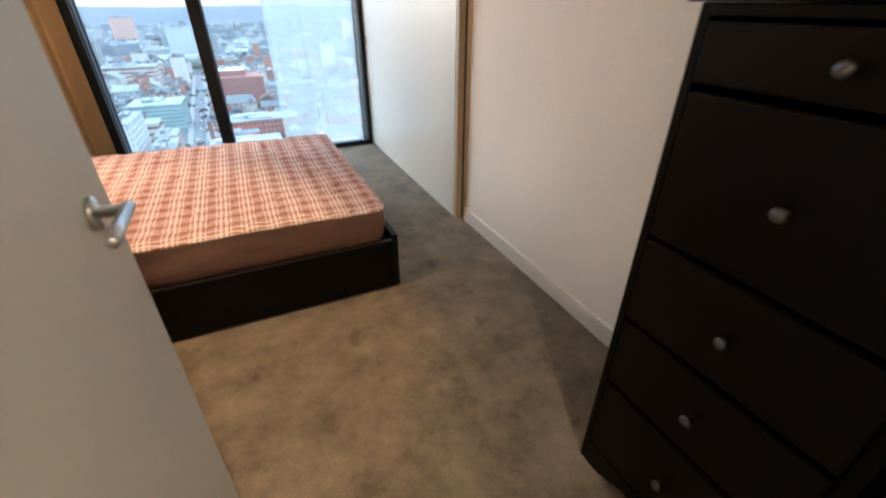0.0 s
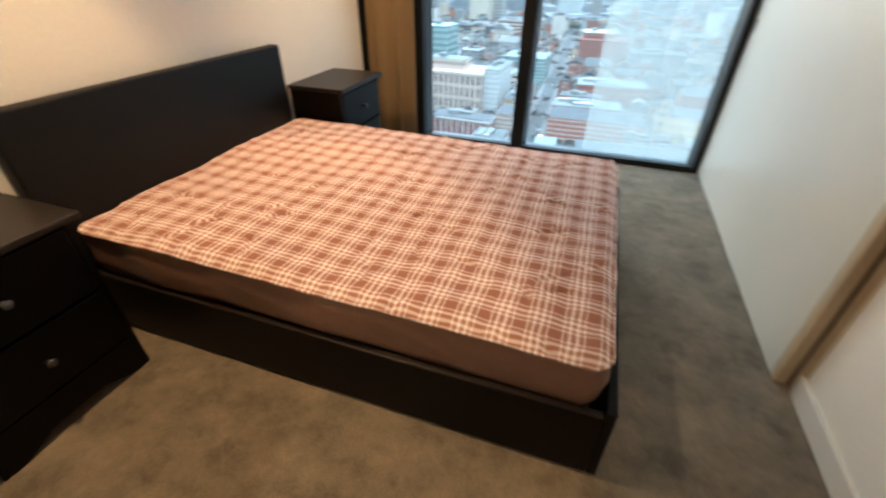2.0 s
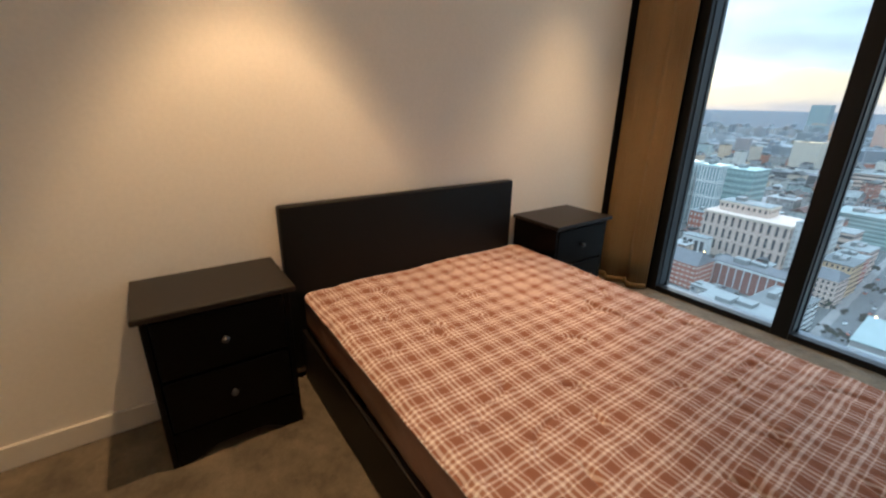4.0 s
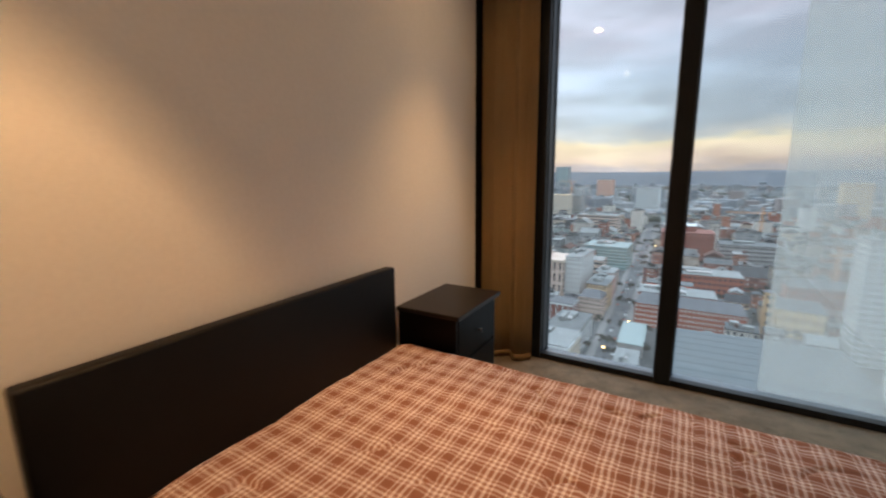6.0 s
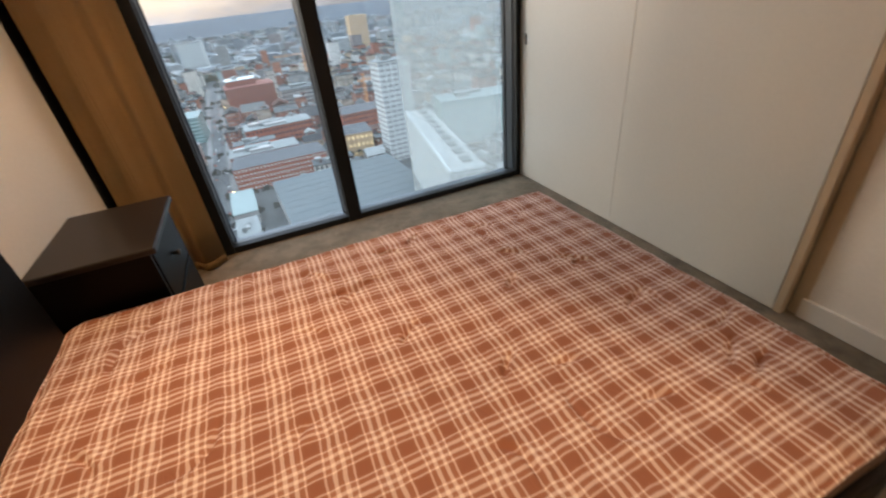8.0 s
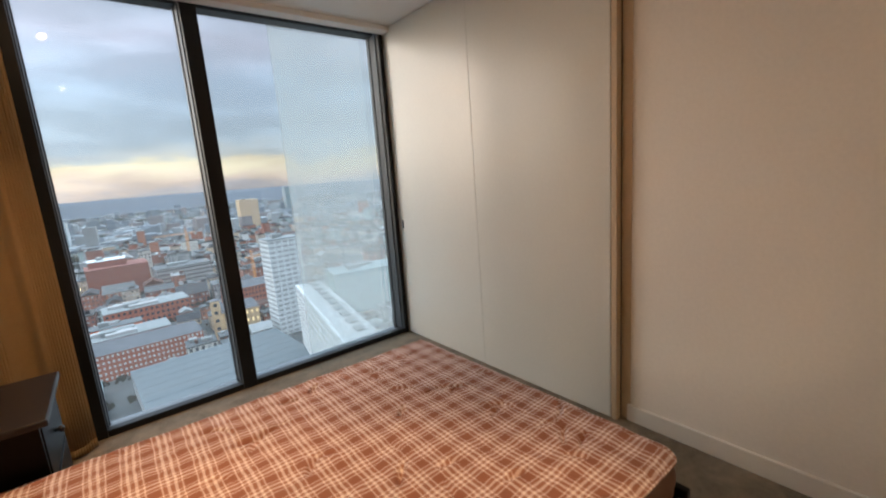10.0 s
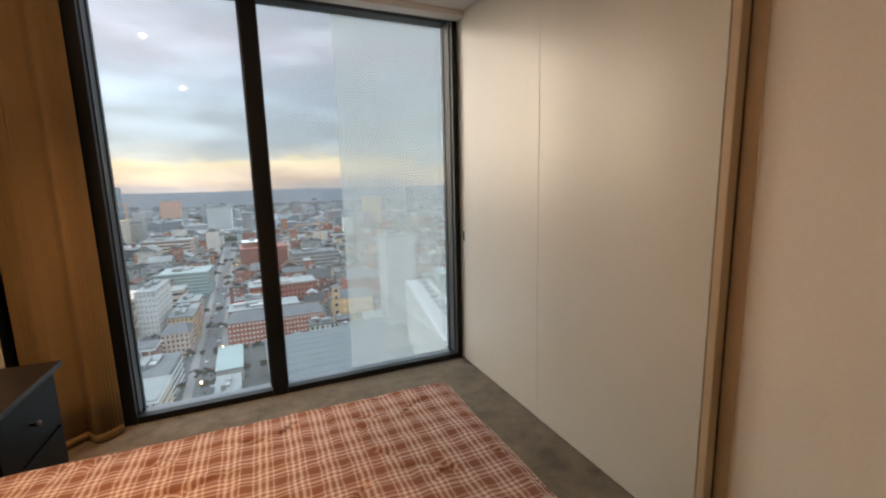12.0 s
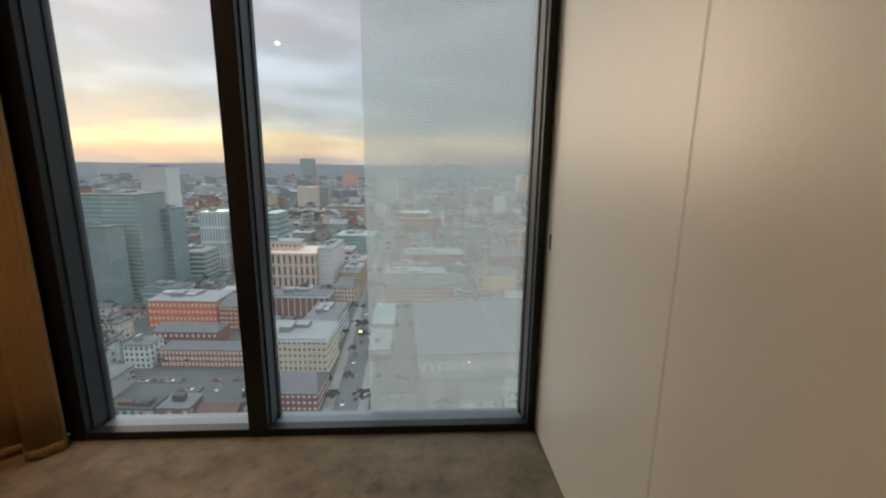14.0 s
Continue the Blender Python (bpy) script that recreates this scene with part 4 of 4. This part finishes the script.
for i in range(9):
    bm_ = bmesh.new()
    box(bm_, -40, 5 + i * 9.2, 13.6, 40, 5.5 + i * 9.2, 13.72)
    part("ridge", bm_, M_FLAT if i in (4, 7) else M_HALL, hall)
building("low shed with a pale green sheet roof by the road", -23, 262, 14, 40, 8, M_GREYC, M_LEADG, 1, 5, 0, 0, M_WIN, 0.5, 0.3, rot=2.0, name="shed", plant=0)
building("low shed with a split pale roof", -22, 226, 12, 30, 7, M_GREYC, M_PALE, 1, 5, 0, 0, M_WIN, 0.5, 0.3, rot=2.0, name="shed", plant=3)
building("slim glass tower on the skyline, haze painted into its grey", -669, 2547, 74, 50, 129, M_HAZE, M_HAZE, 12, 5, 0, 0, M_GREENC, 0.6, 0.3, bands=True, name="skyline_tower", plant=0)
building("skyline tower with pink low sunlight painted into its colour", -306, 1840, 62, 40, 70, M_PINK, M_FLAT, 10, 6, 0, 0, M_STONE, 0.6, 0.3, bands=True, name="skyline_tower", plant=1)
building("cream tower with a pale top", -252, 950, 40, 30, 56, M_CREAM, M_TAN, 11, 6, 5, 1, M_GREYC, 0.5, 0.4, name="cream_tower", plant=1)
building("grey tower beside the cream one", -224, 985, 24, 30, 52, M_GREYC, M_FLAT, 9, 5, 4, 1, M_WIN, 0.5, 0.4, name="grey_tower", plant=1)
building("long dark office below the cream tower", -225, 790, 88, 30, 20, M_SLATE, M_SLATE, 5, 14, 0, 0, M_WIN, 0.8, 0.4, bands=True, name="dark_office", plant=3)
building("wide white tower block", -95, 1206, 54, 40, 63, M_WHITE, M_PALE, 12, 8, 0, 0, M_PALE, 0.6, 0.3, bands=True, name="tower_block", plant=1)
building("beige office with long window bands", -133, 745, 66, 34, 35, M_STONE, M_PALE, 7, 12, 6, 1, M_WIN, 0.8, 0.4, bands=True, plant=4)
building("long red brick warehouse with rows of lit windows", 6, 322, 66, 20, 17, M_BRICK, M_SLATE, 5, 26, 6, -1, M_WINL, 0.5, 0.45, pitched=True, name="warehouse", rot=0.0)
building("brick market block with white roofs", -2, 354, 52, 24, 17, M_BRICK, M_PALE, 4, 18, 6, -1, M_WIN, 0.45, 0.45, name="market_building", rot=2.0, plant=5)
building("small orange brick block among the roofs", -8, 386, 34, 14, 17, M_ORANGE, M_FLAT, 4, 12, 0, 0, M_WINL, 0.4, 0.4, name="brick_building", rot=2.0, plant=3)
building("wide block with pale roofs behind the market", 16, 424, 60, 28, 19, M_BRICK, M_PALE, 4, 16, 0, 0, M_WIN, 0.5, 0.45, rot=3.0, plant=6)
building("big dark red brick warehouse with a pale roof", 2, 580, 56, 40, 35, M_DKBRICK, M_DKBRICK, 8, 16, 8, 1, M_BRICK, 0.45, 0.5, name="warehouse", rot=3.0, plant=0)
building("raised white-roofed storey of the red warehouse", -6, 592, 34, 26, 42, M_DKBRICK, M_WHITE, 9, 9, 0, 0, M_BRICK, 0.45, 0.5, name="warehouse", rot=3.0, plant=1)
building("grey ribbed office with rows of windows", 62, 560, 56, 30, 27, M_GREYC, M_FLAT, 6, 22, 0, 0, M_WIN, 0.6, 0.45, rot=3.0)
building("long green glass office with banded floors", -78, 500, 46, 40, 25, M_GREENC, M_LEADG, 7, 6, 8, 1, M_TEAL, 0.8, 0.45, bands=True, name="glass_office", plant=3)
building("tall white apartment tower with dark balconies", 99, 312, 24, 18, 72, M_WHITE, M_PALE, 20, 5, 5, -1, M_GREYC, 0.7, 0.45, rot=4.0, name="apartment_tower", plant=2)
slab = building("long white slab block with a row of roof lights", 69, 143, 15, 108, 50, M_WHITE, M_GREYC, 13, 5, 34, -1, M_GREYC, 0.6, 0.4, rot=-10.9, name="apartment_slab", plant=0)
FOOT.append((82, 200, 17, 60))
for i in range(9):
    bm_ = bmesh.new()
    box(bm_, 0.5, 8 + i * 11.2, 50.4, 4.3, 14.5 + i * 11.2, 51.4)
    part("roof_light", bm_, M_FLAT, slab)
bm_ = bmesh.new()
box(bm_, -7.4, 0.1, 50.5, -6.6, 107.8, 51.3)
part("parapet", bm_, M_WHITE, slab)
building("pale green block with tall white ribs", 160, 300, 60, 30, 38, M_GREENC, M_LEADG, 1, 15, 0, 0, M_WHITE, 0.45, 0.86, rot=-12.0)
building("tall tan tower with low sunlight painted into its colour", 281, 1112, 43, 40, 79, M_TAN, M_TAN, 12, 7, 0, 0, M_STONE, 0.6, 0.3, bands=True, name="tan_tower", plant=1)
building("pale grey tower block far off", -30, 1150, 22, 30, 50, M_GREYC, M_PALE, 10, 5, 0, 0, M_WIN, 0.6, 0.3, bands=True, name="tower_block", plant=1)
building("slim tower far off, haze painted into its grey", 640, 1844, 40, 40, 97, M_HAZE, M_HAZE, 12, 5, 0, 0, M_TEAL, 0.6, 0.4, bands=True, name="skyline_tower", plant=0)
building("yellow stone church hall with warm lit windows", 66, 344, 32, 20, 19, M_TAN, M_SLATE, 3, 9, 0, 0, M_TAIL, 0.26, 0.36, pitched=True, rot=-6.0, name="church_hall")
building("slim yellow stone clock tower of the church hall", 52, 342, 6, 6, 30, M_TAN, M_SLATE, 5, 1, 0, 0, M_WIN, 0.4, 0.4, rot=-6.0, name="clock_tower", pitched=True)
building("red brick block with a long slate roof", 96, 420, 44, 20, 18, M_BRICK, M_SLATE, 4, 14, 0, 0, M_WIN, 0.45, 0.45, rot=2.0, name="brick_building", pitched=True)
FOOT.append((-104, 198, 46, 15))

# ---- tower cranes ----
M_CRANE = cmat("orange_crane_steel", (0.72, 0.33, 0.12), 0.6, 0.1)


def lattice(bm_, a, b, width, bays):
    """Four chords and their zigzag braces from a to b."""
    a, b = Vector(a), Vector(b)
    d = (b - a).normalized()
    side = Vector((0, 1, 0)) if abs(d.y) < 0.9 else Vector((1, 0, 0))
    up = d.cross(side).normalized()

    def bar(p, q, r):
        mid, v = (p + q) / 2, q - p
        m = Matrix.Translation(mid) @ v.to_track_quat("Z", "Y").to_matrix().to_4x4() @ Matrix.Diagonal((r, r, v.length, 1))
        bmesh.ops.create_cube(bm_, size=1.0, matrix=m)

    h = width / 2
    cor = [side * x + up * y for x, y in ((-h, -h), (h, -h), (h, h), (-h, h))]
    for c in cor:
        bar(a + c, b + c, width * 0.14)
    for i in range(bays):
        p, q = a + (b - a) * (i / bays), a + (b - a) * ((i + 1) / bays)
        for j in range(4):
            bar(p + cor[j], q + cor[(j + 1) % 4], width * 0.09)


def tower_crane(x, y, h, reach, turn):
    e = empty("tower_crane", x, y, GZ, "orange steel tower crane over the roofs", "crane", "tower cranes")
    e.rotation_euler = (0, 0, radians(turn))
    bm_ = bmesh.new()
    lattice(bm_, (0, 0, 0), (0, 0, h), 2.2, 16)
    part("mast", bm_, M_CRANE, e)
    bm_ = bmesh.new()
    lattice(bm_, (1.2, 0, h), (reach, 0, h + 1.5), 1.6, 14)
    part("jib", bm_, M_CRANE, e)
    bm_ = bmesh.new()
    lattice(bm_, (-reach * 0.3, 0, h), (-1.2, 0, h), 1.6, 4)
    part("counter_jib", bm_, M_CRANE, e)
    bm_ = bmesh.new()
    lattice(bm_, (0, 0, h), (0, 0, h + 7), 1.4, 3)
    part("head", bm_, M_CRANE, e)
    box_part("counterweight", M_GREYC, e, (-reach * 0.3 - 1, -1.2, h - 3, -reach * 0.3 + 1.5, 1.2, h - 0.2))
    box_part("cab", M_WHITE, e, (0.6, -2.2, h - 2.6, 2.4, -0.7, h - 0.4))
    return e


for cx_, cy_, h_, r_, a_ in ((79, 640, 57, 42, 205), (110, 456, 40, 26, 20), (-262, 1100, 82, 40, 160)):
    tower_crane(cx_, cy_, h_, r_, a_)

# ---- road ----
def strip(name, material, x, w, y0, y1, z, label, category):
    bm_ = bmesh.new()
    box(bm_, x - w / 2, y0, GZ, x + w / 2, y1, GZ + z)
    o = tagged(obj(name, bm_, material), label, category, kind="structure")
    o.data.transform(Matrix.Rotation(radians(2.0), 4, "Z"))
    return o


strip("road_1", M_ROAD, -27, 11, 120, 900, 0.15, "straight grey city street", "road")
strip("pavement_1", M_PAVE, -35, 4.5, 120, 900, 0.3, "pale paved footway along the street", "pavement")
strip("pavement_2", M_PAVE, -19, 4.5, 120, 900, 0.3, "pale paved footway along the street", "pavement")


# ---- parked and queueing cars ----
def car(color_mat):
    e = empty("car", 0, 0, 0, "small car on the street below", "car", "cars on the street")
    bm_ = bmesh.new()
    box(bm_, -0.9, -2.1, 0.3, 0.9, 2.1, 0.85, bevel=0.15, seg=1)
    part("body", bm_, color_mat, e)
    bm_ = bmesh.new()
    vs = box(bm_, -0.8, -1.2, 0.86, 0.8, 1.5, 1.45)
    for v_ in vs[4:]:
        v_.co.x *= 0.8
        v_.co.y *= 0.7
    part("cabin", bm_, M_WIN, e)
    for wx in (-0.8, 0.8):
        for wy in (-1.3, 1.3):
            bm_ = bmesh.new()
            lathe(bm_, [(0.3, -0.1), (0.3, 0.1)], 10, pose(wx, wy, 0.3, 0, 90, 0))
            part("wheel", bm_, M_GAP, e)
    return e


rc = random.Random(8)
cars = [car(M_WHITE), car(M_SLATE), car(M_BRICK)]
turn = Matrix.Rotation(radians(2.0), 4, "Z")
for i, c_ in enumerate(cars):
    c_.matrix_basis = turn @ pose(-29.5 + 2.6 * i, 215 + 37 * i, GZ + 0.15)
for i in range(42):
    copy_thing(cars[i % 3], turn @ pose(rc.choice((-31.2, -28.6, -25.4, -22.9)), 185 + i * 13 + rc.uniform(-3, 3), GZ + 0.15))


for i in range(16):
    copy_thing(cars[i % 3], pose(-140 + 4.6 * i + rc.uniform(-1, 1), 207 + rc.choice((0, 0, -9)), GZ + 0.02, 0, 0, rc.choice((0, 90))))


def street_light(x, y):
    e = empty("street_lamp", x, y, GZ, "street lamp with a warm glowing head", "street lamp", "street lamps")
    bm_ = bmesh.new()
    lathe(bm_, [(0.12, 0.0), (0.08, 8.0)], 8)
    part("pole", bm_, M_SLATE, e)
    bm_ = bmesh.new()
    lathe(bm_, [(0.1, 8.0), (0.5, 8.2), (0.45, 8.6), (0.1, 8.8)], 10)
    part("lamp_head", bm_, M_STREET, e)
    return e


sl = street_light(-36, 250)
for i in range(34):
    a, y_ = rc.uniform(-0.55, 0.5), rc.uniform(200, 1300)
    copy_thing(sl, pose(a * y_, y_, GZ))

# ---- the rest of the city: joined blocks ----


class Mesh:
    def __init__(self):
        self.v, self.f = [], []

    def quad(self, a, b, c, d):
        n = len(self.v)
        self.v += [a, b, c, d]
        self.f.append((n, n + 1, n + 2, n + 3))

    def block(self, x, y, w, d, z0, z1, c, s, top=True):
        n = len(self.v)
        for z in (z0, z1):
            for u, v in ((-w / 2, -d / 2), (w / 2, -d / 2), (w / 2, d / 2), (-w / 2, d / 2)):
                self.v.append((x + u * c - v * s, y + u * s + v * c, z))
        self.f += [(n, n + 1, n + 5, n + 4), (n + 1, n + 2, n + 6, n + 5), (n + 2, n + 3, n + 7, n + 6), (n + 3, n, n + 4, n + 7)]
        if top:
            self.f.append((n + 4, n + 5, n + 6, n + 7))

    def done(self, name, material, label, category):
        me = bpy.data.meshes.new(name)
        me.from_pydata(self.v, [], self.f)
        me.materials.append(material)
        return tagged(new(name, me), label, category, kind="stuff")


M_CITYW = island_mat("city_walls", [(0.34, 0.14, 0.10), (0.50, 0.43, 0.35), (0.28, 0.13, 0.10), (0.62, 0.59, 0.53), (0.38, 0.40, 0.40), (0.40, 0.18, 0.12), (0.68, 0.67, 0.64), (0.30, 0.31, 0.31), (0.55, 0.42, 0.30), (0.38, 0.46, 0.45)])
M_CITYR = island_mat("city_roofs", [(0.054, 0.057, 0.06), (0.099, 0.108, 0.111), (0.042, 0.043, 0.047), (0.221, 0.231, 0.226), (0.07, 0.069, 0.068), (0.082, 0.09, 0.094), (0.117, 0.126, 0.125), (0.105, 0.058, 0.047), (0.289, 0.299, 0.294), (0.05, 0.057, 0.056)])
M_CITYG = island_mat("city_glass", [(0.05, 0.06, 0.07), (0.10, 0.11, 0.12), (0.55, 0.53, 0.48), (0.07, 0.08, 0.09), (0.38, 0.38, 0.36)], 0.3)
# pale blue-greys: distance haze is mixed into the far blocks' colours
M_FARW = island_mat("far_blocks_hazed", [(0.218, 0.245, 0.269), (0.304, 0.322, 0.331), (0.185, 0.21, 0.235), (0.37, 0.392, 0.393), (0.264, 0.238, 0.235), (0.211, 0.238, 0.255)])
M_TREE = island_mat("far_trees", [(0.065, 0.075, 0.055), (0.085, 0.08, 0.065), (0.055, 0.06, 0.055)])
rg = random.Random(21)
walls_, roofs_, glass_, far_, plant_, trees_ = Mesh(), Mesh(), Mesh(), Mesh(), Mesh(), Mesh()
th = radians(-3)
ct, st = math.cos(th), math.sin(th)
LOTS = []
for gy in range(9, 24):
    for gx in range(-30, 26):
        LOTS.append((gx * 18.5 + (3 if gx % 3 == 0 else 0), gy * 18.0 + (4 if gy % 2 else 0), 0))
for gy in range(13, 34):
    for gx in range(-40, 34):
        LOTS.append((gx * 30.0 + (gy % 2) * 4, gy * 34.0, 1))
for x0, y0, big in LOTS:
        x, y = x0 * ct - y0 * st, x0 * st + y0 * ct
        if y < 165 or not -0.98 * y - 40 < x < 0.80 * y + 30:
            continue
        k = 0
        for bx_ in (-7.2, 7.2) if big and rg.random() < 0.6 else (0,):
            w = rg.uniform(11, 13.8) if bx_ else rg.uniform(16, 27)
            d = rg.uniform(14, 27)
            h = rg.choice((8, 9, 11, 12, 14, 16, 18, 22)) + rg.uniform(-1, 2)
            if not big:
                w, d, h = rg.uniform(9, 17.5), rg.uniform(9, 16), rg.choice((5, 6, 7, 8, 9, 11, 12)) + rg.uniform(-1, 1)
            if rg.random() < 0.05 and y > 420:
                h += rg.uniform(10, 30)
            cx, cy = x + bx_ + rg.uniform(-1, 1), y + rg.uniform(-3, 3)
            xr = cx + math.sin(radians(2)) * cy
            if any(abs(cx - a) < p + w / 2 and abs(cy - b) < q + d / 2 for a, b, p, q in FOOT) or -38 - w / 2 < xr < -16 + w / 2:
                continue
            z1 = GZ + h
            walls_.block(cx, cy, w, d, GZ, z1, ct, st, False)
            if rg.random() < 0.4:
                # pitched
                n = len(roofs_.v)
                rh = w * 0.3 if w < d else d * 0.3
                o = 0.4
                cor = [(-w / 2 - o, -d / 2 - o, 0), (w / 2 + o, -d / 2 - o, 0), (w / 2 + o, d / 2 + o, 0), (-w / 2 - o, d / 2 + o, 0)]
                rid = [(0, -d / 2 - o, rh), (0, d / 2 + o, rh)] if w < d else [(-w / 2 - o, 0, rh), (w / 2 + o, 0, rh)]
                for u, v, z in cor + rid:
                    roofs_.v.append((cx + u * ct - v * st, cy + u * st + v * ct, z1 + z))
                if w < d:
                    roofs_.f += [(n, n + 4, n + 5, n + 3), (n + 1, n + 2, n + 5, n + 4), (n, n + 1, n + 4), (n + 2, n + 3, n + 5)]
                else:
                    roofs_.f += [(n, n + 1, n + 5, n + 4), (n + 2, n + 3, n + 4, n + 5), (n, n + 4, n + 3), (n + 1, n + 2, n + 5)]
            else:
                roofs_.block(cx, cy, w + 0.6, d + 0.6, z1 - 0.3, z1 + 0.5, ct, st)
                for _ in range(rg.randint(1, 4)):
                    pw, pd = rg.uniform(1.5, 0.4 * w), rg.uniform(1.5, 0.35 * d)
                    plant_.block(cx + rg.uniform(-0.3, 0.3) * w, cy + rg.uniform(-0.3, 0.3) * d, pw, pd, z1 + 0.5, z1 + rg.uniform(1.2, 3.6), ct, st)
            if y < 700:
                ns_, nc, nd = max(2, int(h / 3.4)), max(2, int(w / 3.0)), max(2, int(d / 3.2))
                sh, cw, dw = h / ns_, w / nc, d / nd
                s_ = 1 if cx < 0 else -1
                for i in range(ns_):
                    z = GZ + sh * (i + 0.28)
                    for j in range(nc):
                        u0, u1 = -w / 2 + cw * (j + 0.25), -w / 2 + cw * (j + 0.75)
                        v = -d / 2 - 0.08
                        glass_.quad(*[(cx + u * ct - v * st, cy + u * st + v * ct, zz) for u, zz in ((u0, z), (u1, z), (u1, z + sh * 0.5), (u0, z + sh * 0.5))])
                    for j in range(nd):
                        v0, v1 = -d / 2 + dw * (j + 0.25), -d / 2 + dw * (j + 0.75)
                        u = s_ * (w / 2 + 0.08)
                        glass_.quad(*[(cx + u * ct - v * st, cy + u * st + v * ct, zz) for v, zz in ((v0, z), (v1, z), (v1, z + sh * 0.5), (v0, z + sh * 0.5))])
        if rg.random() < 0.25:
            for _ in range(5):
                tx, ty = x + rg.uniform(-15, 15), y + rg.uniform(15, 19)
                r_ = rg.uniform(1.5, 3.0)
                n = len(trees_.v)
                for q in range(14):
                    a, b = rg.uniform(0, 6.28), rg.uniform(-0.2, 1.4)
                    px, py, pz = tx + r_ * math.cos(a) * math.cos(b), ty + r_ * math.sin(a) * math.cos(b), GZ + 4 + r_ * math.sin(b)
                    e_ = rg.uniform(0.5, 1.1)
                    trees_.quad((px - e_, py, pz - e_), (px + e_, py + 0.3, pz - e_ * 0.4), (px + e_ * 0.7, py, pz + e_), (px - e_ * 0.8, py - 0.3, pz + e_ * 0.8))
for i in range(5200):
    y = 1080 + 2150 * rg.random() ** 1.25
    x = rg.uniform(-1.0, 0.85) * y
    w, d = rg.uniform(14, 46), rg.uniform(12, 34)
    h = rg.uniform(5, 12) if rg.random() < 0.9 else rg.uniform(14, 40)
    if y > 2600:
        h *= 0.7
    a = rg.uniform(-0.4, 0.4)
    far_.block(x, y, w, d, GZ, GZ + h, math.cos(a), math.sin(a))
for i in range(2600):
    y = 1000 + 2300 * rg.random()
    x = rg.uniform(-1.0, 0.85) * y
    trees_.block(x, y, rg.uniform(20, 90), rg.uniform(8, 30), GZ, GZ + rg.uniform(4, 9), 1, 0)
walls_.done("city_blocks", M_CITYW, "brick, stone and concrete city buildings seen from above", "buildings")
roofs_.done("city_roofs", M_CITYR, "grey, slate and pale city roofs", "roofs")
plant_.done("roof_plant", M_CITYR, "small plant rooms and vents on roofs", "roof plant")
glass_.done("city_windows", M_CITYG, "rows of small windows on city buildings", "windows")
far_.done("far_city", M_FARW, "far suburbs of low blocks, haze painted into their colours", "buildings")
trees_.done("far_trees", M_TREE, "bare dark trees among the buildings", "trees")
